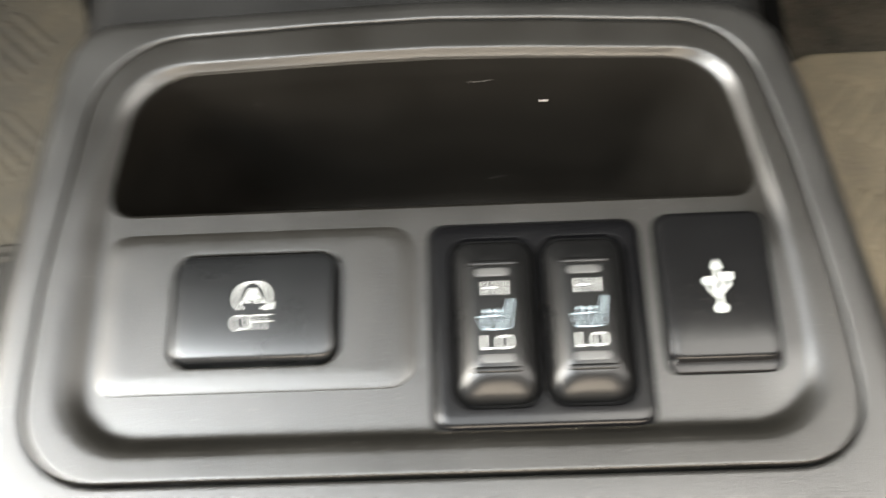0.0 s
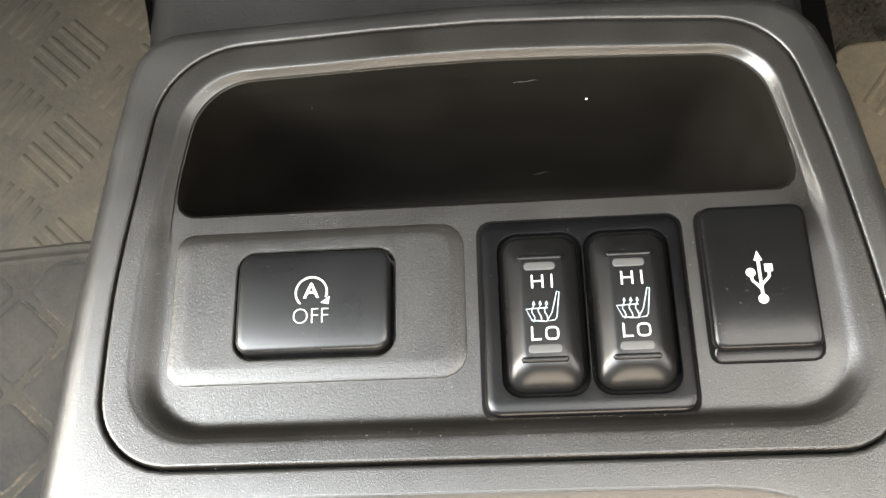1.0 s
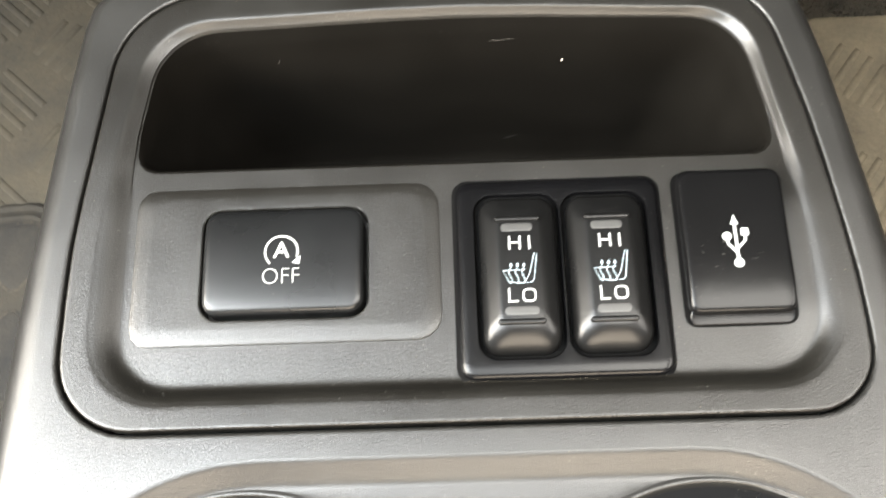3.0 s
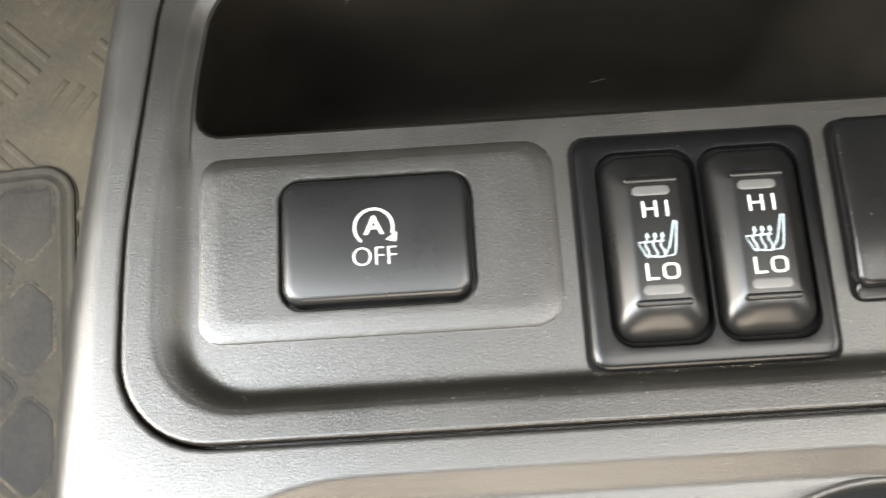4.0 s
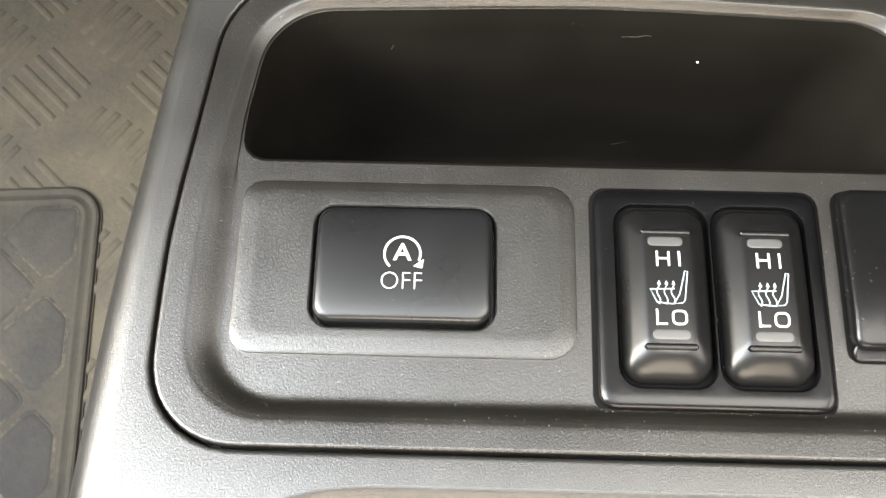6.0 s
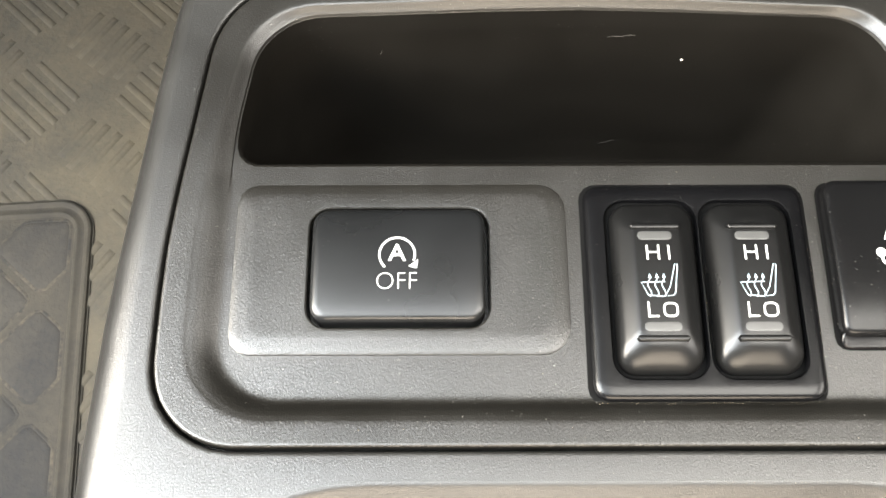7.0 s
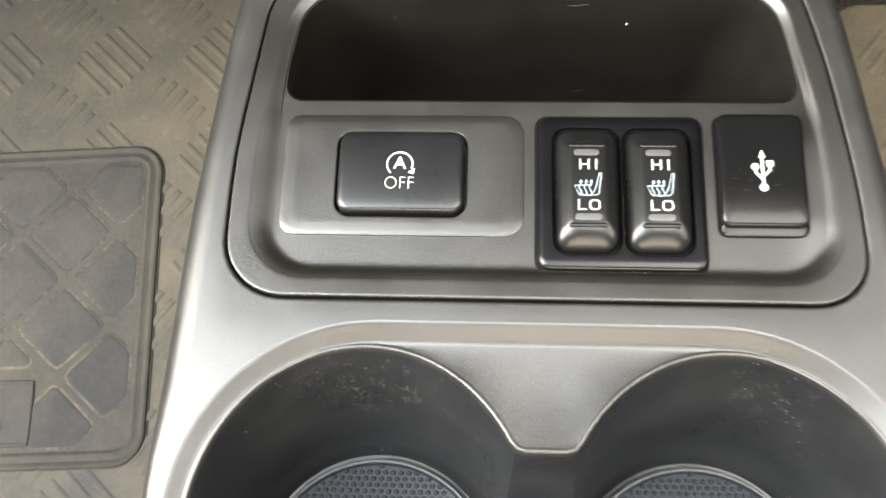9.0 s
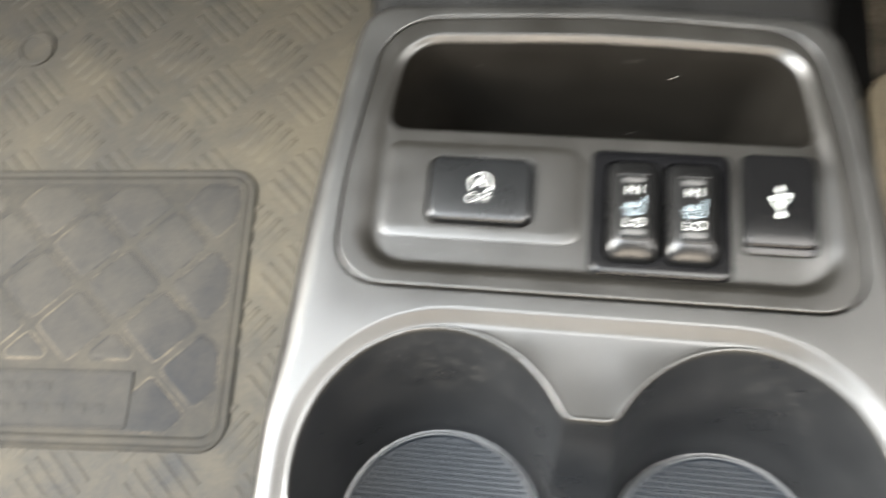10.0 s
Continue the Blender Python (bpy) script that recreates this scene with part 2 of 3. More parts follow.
def slab(pts, levels, n=64, top=True, bottom=False):
    """A solid from one outline: levels of (inset, height)."""
    bm = bmesh.new()
    line = even(outline(pts), n)
    rings = [ring(bm, inset(line, d), z) for d, z in levels]
    loft(bm, rings)
    if top:
        bm.faces.new(rings[-1])
    if bottom:
        bm.faces.new(rings[0][::-1])
    return bm


def stroke(bm, pts, w, z, lift=0.06, closed=False):
    """A printed line of width w along points."""
    p = [Vector(q) for q in pts]
    n = len(p)
    left, right = [], []
    for i in range(n):
        a = p[i - 1] if i > 0 or closed else p[i]
        b = p[(i + 1) % n] if i < n - 1 or closed else p[i]
        t = (b - a).normalized()
        side = Vector((-t.y, t.x)) * w / 2
        left.append(p[i] + side)
        right.append(p[i] - side)
    f = z if callable(z) else (lambda x, y: z)
    top = [[bm.verts.new((q.x * MM, q.y * MM, (f(q.x, q.y) + h) * MM)) for q in line] for line, h in ((left, lift), (right, lift), (left, -0.1), (right, -0.1))]
    for i in range(n if closed else n - 1):
        j = (i + 1) % n
        bm.faces.new((top[0][i], top[1][i], top[1][j], top[0][j]))
        bm.faces.new((top[0][i], top[0][j], top[2][j], top[2][i]))
        bm.faces.new((top[1][j], top[1][i], top[3][i], top[3][j]))


def patch(bm, pts, z, lift=0.06):
    """A printed filled shape."""
    f = z if callable(z) else (lambda x, y: z)
    up = [bm.verts.new((x * MM, y * MM, (f(x, y) + lift) * MM)) for x, y in pts]
    down = [bm.verts.new((x * MM, y * MM, (f(x, y) - 0.1) * MM)) for x, y in pts]
    bm.faces.new(up)
    loft(bm, [up, down])


def disc(cx, cy, r, n=16):
    return [(cx + r * math.cos(2 * math.pi * i / n), cy + r * math.sin(2 * math.pi * i / n)) for i in range(n)]


def lettering(name, text, x0, x1, y0, y1, z, material, parent, bold=0.0):
    """Printed letters that fill a rectangle of the face z."""
    curve = bpy.data.curves.new(name, "FONT")
    curve.body, curve.size, curve.offset, curve.resolution_u, curve.extrude = text, 1.0, bold, 4, 0.01
    tmp = bpy.data.objects.new(name, curve)
    me = bpy.data.meshes.new_from_object(tmp)
    bpy.data.objects.remove(tmp)
    bpy.data.curves.remove(curve)
    co = np.array([v.co[:] for v in me.vertices])
    lo, hi = co.min(0), co.max(0)
    f = z if callable(z) else (lambda x, y: z)
    for v in me.vertices:
        x = x0 + (v.co.x - lo[0]) / (hi[0] - lo[0]) * (x1 - x0)
        y = y0 + (v.co.y - lo[1]) / (hi[1] - lo[1]) * (y1 - y0)
        v.co = (x * MM, y * MM, (f(x, y) + (0.06 if v.co.z > 0 else -0.1)) * MM)
    me.materials.append(material)
    ob = new(name, me)
    ob.parent = parent
    return ob


# ---- the cabin: floor and plain closing walls ----
def block(name, x0, x1, y0, y1, z0, z1, material, kind="structure", label="", category=""):
    bm = bmesh.new()
    bmesh.ops.create_cube(bm, size=1.0)
    for v in bm.verts:
        v.co = ((x0 + x1) / 2 + v.co.x * (x1 - x0), (y0 + y1) / 2 + v.co.y * (y1 - y0), (z0 + z1) / 2 + v.co.z * (z1 - z0))
    ob = part(name, bm, material)
    return tagged(ob, label, category, kind=kind)


block("floor", -0.80, 0.80, -1.25, 0.75, 0.02, 0.070, CARPET, label="dark dusty carpet of the car floor", category="floor")
# unseen roof; its opening is made up to let the overhead fills through
bm = bmesh.new()
xs, ys = (-0.80, -0.795, 0.61, 0.80), (-1.25, -1.03, -0.61, -0.47, 0.11, 0.75)
grid = [[bm.verts.new((x, y, 1.20)) for y in ys] for x in xs]
for i in range(3):
    for j in range(5):
        if not (i == 1 and j == 3):
            bm.faces.new((grid[i][j], grid[i + 1][j], grid[i + 1][j + 1], grid[i][j + 1]))
bmesh.ops.solidify(bm, geom=bm.faces[:], thickness=-0.03)
tagged(part("ceiling", bm, LINING), "pale unseen roof lining with an opening made for the overhead fill lamps", "ceiling", kind="structure")
block("wall_rear", -0.80, 0.80, -1.28, -1.25, 0.02, 0.67, TRIM, label="dark closing wall behind", category="wall")
block("wall_right", 0.80, 0.83, -1.25, 0.75, 0.02, 0.80, TRIM, label="dark door trim on the passenger side", category="wall")
block("wall_left", -0.83, -0.80, -1.25, 0.75, 0.02, 0.35, TRIM, label="dark sill under the open door", category="wall")
block("wall_front", -0.80, 0.80, 0.72, 0.75, 0.02, 0.90, TRIM, label="dark bulkhead under the dashboard", category="wall")

# unseen blocks placed to cut light at the front and darken reflections
block("shade_block_front", -0.80, 0.80, 0.10, 0.72, 0.484, 0.78, TRIM, label="unseen dark block that shades the stack and footwells", category="dashboard")
block("shade_block_left", -0.80, -0.10, 0.22, 0.60, 0.385, 0.478, TRIM, label="unseen dark block that shades the footwell by the pedals", category="dashboard")
block("shade_block_right", 0.10, 0.80, 0.30, 0.60, 0.385, 0.478, TRIM, label="unseen dark block that shades the passenger footwell", category="dashboard")

# ---- floor mats ----
TURN_MAT = radians(3.5)


def rib_cluster_mesh(sign):
    """Five short raised ribs, side by side, on the slant."""
    bm = bmesh.new()
    for k in range(5):
        off, half = (k - 2) * 7.7, (17.5 if sign < 0 else 14.5) - (2.0 if abs(k - 2) == 2 else 0.0)
        slant = radians(51 if sign > 0 else 46)
        d = Vector((math.cos(slant), sign * math.sin(slant)))
        s = Vector((-d.y, d.x))
        rows = []
        for w, z, cut in ((2.1, -0.25, 0.0), (1.6, 0.42, 1.2), (1.0, 0.82, 2.6), (0.4, 0.95, 4.0)):
            rows.append([bm.verts.new(((d * a * (half - cut) + s * (off + b * w)).x * MM, (d * a * (half - cut) + s * (off + b * w)).y * MM, z * MM)) for a, b in ((-1, -1), (1, -1), (1, 1), (-1, 1))])
        loft(bm, rows)
        bm.faces.new(rows[-1])
    bmesh.ops.recalc_face_normals(bm, faces=bm.faces)
    me = bpy.data.meshes.new("rib")
    bm.to_mesh(me)
    bm.free()
    me.polygons.foreach_set("use_smooth", [True] * len(me.polygons))
    me.materials.append(MAT)
    return me


RIBS = {s: rib_cluster_mesh(s) for s in (-1, 1)}
LIT_RIBS = {s: rib_cluster_mesh(s) for s in (-1, 1)}
for me in LIT_RIBS.values():
    me.materials[0] = LIT_MAT


def mat_sheet(parent, x0, x1, y0, y1, z, material=None):
    bm = slab(box(x0, x1, y0, y1, 18), [(0, z - 8), (0, z - 1.5), (0.6, z - 0.4), (1.6, z), (2.6, z)], 320)
    return part("sheet", bm, material or MAT, parent)


def add_ribs(parent, inside, x0, y0, turn, reach, z, ribs):
    c, s = math.cos(turn), math.sin(turn)
    for i in range(-reach, reach + 1):
        for j in range(-reach, reach + 1):
            for sign, ox, oy in ((-1, 0.0, 0.0), (1, 35.0, -31.0)):
                u, v = 63 * i + ox, 60.5 * j + oy
                x, y = x0 + c * u - s * v, y0 + s * u + c * v
                if inside(x, y):
                    ob = new("rib", ribs[sign])
                    ob.parent = parent
                    ob.location, ob.rotation_euler = (x * MM, y * MM, z * MM), (0, 0, turn)


def clip(poly, x0, x1, y0, y1):
    """A polygon cut to a rectangle."""
    for axis, limit, keep in ((0, x0, 1), (0, x1, -1), (1, y0, 1), (1, y1, -1)):
        out = []
        for a, b in zip(poly, poly[1:] + poly[:1]):
            da, db = keep * (a[axis] - limit), keep * (b[axis] - limit)
            if da >= 0:
                out.append(a)
            if da * db < 0:
                out.append(a + (b - a) * (da / (da - db)))
        poly = out
        if len(poly) < 3:
            return []
    return poly


Z_MAT = 77.0
driver_mat = thing("floor_mat", "brown dusty rubber car mat with slanted tread ribs", "floor mat")
mat_sheet(driver_mat, -640, -108, -420, 560, Z_MAT)
PAD_AT, PAD = (-191.0, 153.0), (-330.0, 0.0, -172.0, 0.0)


def to_pad(x, y):
    u, v = x - PAD_AT[0], y - PAD_AT[1]
    c, s = math.cos(TURN_MAT), math.sin(TURN_MAT)
    return c * u + s * v, -s * u + c * v


def on_driver_tread(x, y):
    u, v = to_pad(x, y)
    return -620 < x < -112 and -400 < y < 540 and not (PAD[0] + 17 < u < PAD[1] - 17 and PAD[2] + 17 < v < PAD[3] - 17)


add_ribs(driver_mat, on_driver_tread, -229, 204, TURN_MAT, 10, Z_MAT, RIBS)

pad = part("heel_pad", slab(box(PAD[0], PAD[1], PAD[2], PAD[3], 17), [(0, -1.0), (0, 0.7), (1.2, 1.0), (2.0, 1.0)], 300), RIDGE, driver_mat, "rounded heel pad with a raised border")
pad.location, pad.rotation_euler = (PAD_AT[0] * MM, PAD_AT[1] * MM, Z_MAT * MM), (0, 0, TURN_MAT)
bm = bmesh.new()
line = even(outline(box(PAD[0], PAD[1], PAD[2], PAD[3], 17)), 400)
loft(bm, [ring(bm, inset(line, d), z) for d, z in ((0.2, -0.5), (0.5, 0.9), (1.1, 1.9), (2.1, 2.4), (3.2, 2.0), (4.2, 1.3), (5.2, 1.3), (6.2, 1.9), (7.2, 2.2), (8.2, 1.8), (9.2, 0.8))])
part("border", bm, RIDGE, pad)
for i in range(-14, 4):
    for j in range(-12, 6):
        cx, cy = (i + j) * 26.5 -48.7, (i - j) * 25.5 -100.2
        if not (PAD[0] < cx < 24 and PAD[2] - 24 < cy < 24):
            continue
        h = 0.43
        shape = [Vector((cx + a * 53 * h, cy + b * 51 * h)) for a, b in ((0, -1), (1, 0), (0, 1), (-1, 0))]
        shape = clip(shape, PAD[0] + 11, PAD[1] - 11, PAD[2] + 11, PAD[3] - 11)
        if cx < -52 and cy < -104:
            shape = clip(shape, PAD[0] + 11, PAD[1] - 11, -120, 0) if cy > -135 else []
        if len(shape) < 3:
            continue
        area = sum(a.x * b.y - a.y * b.x for a, b in zip(shape, shape[1:] + shape[:1])) / 2
        if area < 150:
            continue
        bm = slab([(p.x, p.y, 3.0) for p in shape], [(-0.6, 0.7), (0.3, 1.1), (1.6, 1.42), (3.0, 1.48)], 32)
        tread = part("tread_block", bm, BLOCK, pad)
        bm = bmesh.new()
        line = even(outline([(p.x, p.y, 3.0) for p in shape]), 32)
        loft(bm, [ring(bm, inset(line, d), z) for d, z in ((-1.3, 0.95), (-0.9, 1.04), (-0.3, 1.12), (0.3, 1.16), (0.6, 1.05))])
        part("dust_line", bm, PACKED, tread, "dry dust packed along the edge")
plate = part("name_plate", slab(box(-190, -59, -160, -127, 1.5), [(0, 0.6), (0, 1.8), (0.5, 2.2), (1.6, 2.2), (1.9, 1.8), (2.4, 1.8)], 60), BLOCK, pad, "raised plate with worn unreadable lettering")

for row, (y, n) in enumerate(((-137.0, 7), (-149.0, 10))):
    for k in range(n):
        bar = slab(box(-184 + k * 11.5, -176 + k * 11.5 - 1.5 * (k % 2), y - 3.2, y + 3.2, 0.6), [(0, 1.6), (0, 2.0), (0.4, 2.15)], 20)
        part("bar", bar, BLOCK, plate)

stud = slab([(-13 * math.cos(a) * -1, 13 * math.sin(a), 0) for a in np.linspace(0, 2 * math.pi, 24, endpoint=False)], [(0, -0.5), (0, 1.6), (0.8, 2.2), (2.4, 2.2), (3.2, 1.2), (4.5, 1.0)], 48)
stud = part("fastening_stud", stud, MAT, driver_mat, "round raised fastening stud")
stud.location = (-0.362, 0.233, Z_MAT * MM)

passenger_mat = thing("floor_mat", "brown dusty rubber car mat against dark carpet", "floor mat")
mat_sheet(passenger_mat, 171, 640, -420, 241, Z_MAT, LIT_MAT)
add_ribs(passenger_mat, lambda x, y: 189 < x < 620 and -400 < y < 228, 170, 236, 0.0, 9, Z_MAT, LIT_RIBS)

# ---- carpet beside the console on the passenger side ----
# black blocks added where the strip beside the console lies in shadow
block("side_shade", 0.073, 0.118, -0.30, 0.195, 0.070, 0.150, GAP_SHADE, label="black block in place of the shaded gap under the console", category="trim")
block("side_shade_front", 0.073, 0.150, 0.195, 0.50, 0.070, 0.135, GAP_SHADE, label="black block in place of the shaded gap towards the pedals", category="trim")
dice = random.Random(3)
verts, faces = [], []
for _ in range(20000):
    x, y = dice.uniform(118, 250), dice.uniform(100, 330)
    if x > 171 and y < 236:
        continue
    a, r, h, tilt = dice.uniform(0, 6.3), dice.uniform(0.2, 0.42), dice.uniform(1.2, 3.2), dice.uniform(0.5, 2.4)
    k, b = len(verts), dice.uniform(0, 6.3)
    for u in (-r, r):
        verts.append(((x + u * math.cos(a)) * MM, (y + u * math.sin(a)) * MM, 69.5 * MM))
    verts.append(((x + tilt * math.cos(b)) * MM, (y + tilt * math.sin(b)) * MM, (70 + h) * MM))
    faces.append((k, k + 1, k + 2))
me = bpy.data.meshes.new("carpet_pile")
me.from_pydata(verts, [], faces)
me.materials.append(PILE)
tagged(new("carpet_pile", me), "dark tufted carpet pile beside the console", "carpet", kind="stuff")

# ---- centre console ----
Z_TOP, Z_REC, Z_CUP = 302.0, 300.0, 299.7
GROOVE = [(-77.6, 16.2, 15), (74.7, 16.2, 15), (74.5, 42, 160), (70.3, 77, 200), (63.5, 107.4, 17), (0, 111.8, 400), (-70.6, 108.2, 20), (-77.6, 52, 160)]
EDGE = [(-92.0, -260, 8), (91, -260, 8), (91, -30, 300), (86.6, 36, 300), (78.6, 90, 100), (72.6, 115.6, 17), (0, 119.4, 300), (-80.4, 116.5, 14), (-84.6, 86, 120), (-89.8, 38, 300), (-92.6, -25, 300), (-92.0, -90, 300)]
LIP = box(-85.5, 85.0, -96, 10.8, 46)
console = thing("center_console", "dark grey grained plastic console with two cup holders", "car console")

bm = bmesh.new()
edge = even(outline(EDGE), 180)


def shoulder(d):
    """The edge line drawn in by d, less towards the dashboard, where the shoulder narrows."""
    moved = inset(edge, d)
    return [p.lerp(q, float(np.interp(p.y, (-25, -4, 30, 60, 100), (0.42, 0.72, 0.74, 0.60, 0.48)))) for p, q in zip(edge, moved)]


rings = [ring(bm, inset(edge, d), z) for d, z in ((-2.0, 68), (-1.0, 200), (0, 285))]
rings += [ring(bm, shoulder(d), z) for d, z in ((0.35, 291.5), (1.1, 295.2), (2.3, 297.8), (4.0, 299.7), (6.0, 300.9), (8.2, 301.6), (10.5, 301.95), (11.6, Z_TOP), (12.0, Z_TOP))]
loft(bm, rings)
hole = inset(even(outline(GROOVE), 150), -0.32)
h_rings = [ring(bm, inset(hole, d), z) for d, z in ((-0.8, Z_TOP), (-0.45, Z_TOP - 0.03), (-0.22, Z_TOP - 0.12), (-0.06, Z_TOP - 0.28), (0.0, Z_TOP - 0.5), (0.05, 292.0), (4.0, 292.0))]
loft(bm, h_rings)
lip = even(outline(LIP), 150)
l_rings = [ring(bm, inset(lip, d), z) for d, z in ((-0.8, Z_TOP), (-0.3, Z_TOP))]
loft(bm, l_rings)
fill(bm, [rings[-1], h_rings[0], l_rings[0]])
part("shell", bm, CONSOLE, console)


def cups(rx, ry, cx, cy, web, n=90):
    """The joined outline of two cups with a neck between them."""
    a0 = math.acos((cx - web) / rx)
    pts = []
    for k in range(n + 1):
        a = a0 + (2 * math.pi - 2 * a0) * k / n
        pts.append(Vector((-cx + rx * math.cos(a), cy + ry * math.sin(a))))
    low = pts[-1]
    pts += [Vector((low.x + (-2 * low.x) * k / 6, low.y)) for k in range(1, 6)]
    for k in range(n + 1):
        a = math.pi + a0 + (2 * math.pi - 2 * a0) * k / n
        pts.append(Vector((cx + rx * math.cos(a), cy + ry * math.sin(a))))
    high = pts[-1]
    pts += [Vector((high.x - 2 * high.x * k / 6, high.y)) for k in range(1, 6)]
    return pts


bm = bmesh.new()


def sunk(x, y):
    """The sunken face round the cups: lowest towards the switch panel, rising over the web."""
    return Z_CUP - 0.45 * min(1.0, max(0.0, (y + 18.0) / 24.0))


def into(d):
    """The lip's line drawn in by d, further on the side towards the switch panel."""
    return [p.lerp(q, 1.0 + 0.42 * min(1.0, max(0.0, (p.y + 25.0) / 30.0))) for p, q in zip(lip, inset(lip, d))]


rings = [ring(bm, into(d), lambda x, y, k=k: k * Z_TOP + (1 - k) * sunk(x, y)) for d, k in ((-0.3, 1.0), (0.05, 0.975), (0.35, 0.91), (0.7, 0.80), (2.5, 0.22), (2.9, 0.11), (3.3, 0.03), (3.7, 0.0))]
loft(bm, rings)
top = cups(39.7, 43.3, 42.0, -38.2, 6.9)
top = [top[k - 1] * 0.25 + top[k] * 0.5 + top[(k + 1) % len(top)] * 0.25 for k in range(len(top))]
low = cups(34.6, 34.6, 42.6, -51.0, 10.0)
steps = ((0, 0.0, -1.1), (0, -0.08, -0.8), (0, -0.22, -0.45), (0, -0.2, -0.1), (0, -0.05, 0.15), (0, 0.2, 0.32), (0, 0.5, 0.52), (0.005, 0.95, 0.66), (0.01, 1.5, 0.72), (0.05, 3.2, 0.72), (0.35, 282, 0), (0.7, 264, 0), (0.97, 252.5, 0), (1.0, 250.5, 1.0), (1.0, 250.0, 2.5))


def well_rings(bm, some):
    return [ring(bm, inset([p.lerp(q, s) for p, q in zip(top, low)], d), (lambda x, y, z=z: sunk(x, y) - z) if z < 10 else z) for s, z, d in some]


mouths = well_rings(bm, steps[:9])
loft(bm, mouths)
fill(bm, [rings[-1], mouths[0]])
part("cup_rim", bm, CONSOLE, console, "sunken rim and web round the cup wells")
bm = bmesh.new()
walls = well_rings(bm, steps[8:])
loft(bm, walls)
bm.faces.new(walls[-1])
holder = part("cup_well", bm, CUP, console, "joined black cup wells with scuffed walls", 28)


def liner_outline(side):
    """The bottom of one cup, cut straight towards the neck."""
    pts = [(42.6 * side + 32.4 * math.cos(a), -51.0 + 32.4 * math.sin(a)) for a in np.linspace(0, 2 * math.pi, 72, endpoint=False)]
    return [Vector((max(x, 9.5) if side > 0 else min(x, -9.5), y)) for x, y in pts]


for side in (-1, 1):
    bm = bmesh.new()
    line = even(liner_outline(side), 72)
    rings = [ring(bm, inset(line, d), z) for d, z in ((0, 249.8), (0, 252.6), (0.35, 253.0), (1.0, 253.0), (1.4, 252.4), (1.9, 252.2))]
    loft(bm, rings)
    bm.faces.new(rings[-1])
    liner = part("rubber_liner", bm, LINER, holder, "dimpled dark rubber liner with its rim highlight painted paler")
    # separate ring that paints the highlight along the rim
    bm = bmesh.new()
    loft(bm, [ring(bm, inset(line, d), z) for d, z in ((0.05, 252.5), (0.12, 252.95), (0.35, 253.15), (0.6, 253.15), (0.8, 252.9))])
    part("sheen_rim", bm, RIM_SHEEN, liner, "paler rim with its highlight painted in")
    verts, faces = [], []
    cx = 42.6 * side
    for j in range(-20, 21):
        for i in range(-16, 17):
            x, y = cx + i * 2.2 + (j % 2) * 1.1, -51 + j * 1.7
            if (x - cx) ** 2 + (y + 51) ** 2 > 30.6**2 or abs(x) < 12.0 or y < -78:
                continue
            k = len(verts)
            for r, z in ((0.85, 252.1), (0.45, 252.95)):
                verts += [((x + r * math.cos(a)) * MM, (y + 0.8 * r * math.sin(a)) * MM, z * MM) for a in (0, 1.047, 2.094, 3.142, 4.189, 5.236)]
            faces += [(k + a, k + (a + 1) % 6, k + 6 + (a + 1) % 6, k + 6 + a) for a in range(6)] + [tuple(k + 6 + a for a in range(6))]
    me = bpy.data.meshes.new("dimple_field")
    me.from_pydata(verts, [], faces)
    me.materials.append(LINER)
    dots = new("dimple_field", me)
    dots.parent = liner
    tagged(dots, kind="stuff")
bm = slab([(-16, -72, 2), (16, -72, 2), (10.2, -41.0, 7), (-10.2, -41.0, 7)], [(-5.0, 249.5), (-4.6, 252.7), (-0.8, 253.5), (0.6, 255.0), (1.8, 255.6), (2.6, 255.6)], 48)
part("saddle", bm, LINER, holder, "low smooth saddle between the cup wells")

# ---- centre stack in front of the console ----
stack = thing("dashboard_stack", "dark grey plastic foot of the dashboard rising from the console", "dashboard")
bm = bmesh.new()
profile = [(104.8, 250), (105.0, 296.2), (109, 297.4), (116, 298.3), (124, 299.2), (134, 302.0), (146, 309), (158, 324), (168, 350), (176, 400), (180, 482)]
sections = []
for y, z in profile:
    half = [(-80.6, z - 120), (-80.5, z - 9), (-79.2, z - 4), (-76.1, z - 1.2), (-71, z), (64, z), (69.5, z - 1.2), (72.6, z - 4), (73.9, z - 9), (74.0, z - 120)]
    sections.append([bm.verts.new((x * MM, y * MM, max(69, h) * MM)) for x, h in half])
for a, b in zip(sections, sections[1:]):
    for i in range(len(a) - 1):
        bm.faces.new((a[i], a[i + 1], b[i + 1], b[i]))
part("panel", bm, STACK, stack, sharp=40)
bm = bmesh.new()
for x in (-79.6, 73.0):
    v = [bm.verts.new((x * MM, y * MM, z * MM)) for y, z in ((106, 66), (230, 66), (230, 482), (178, 482), (166, 350), (154, 318), (106, 285))]
    bm.faces.new(v)
part("side_cheek", bm, STACK, stack)

# ---- switch panel ----
def soft(k):
    k = min(1.0, max(0.0, k))
    return k * k * (3 - 2 * k)


def finer(bm, longest=3.5):
    """Cut long edges, so that a flat sheet can bend."""
    for _ in range(4):
        bmesh.ops.triangulate(bm, faces=bm.faces[:])
        edges = [e for e in bm.edges if e.calc_length() > longest * MM and min(v.co.z for v in e.verts) > 298.5 * MM]
        bmesh.ops.subdivide_edges(bm, edges=edges, cuts=1)
    bmesh.ops.triangulate(bm, faces=bm.faces[:])
    return bm


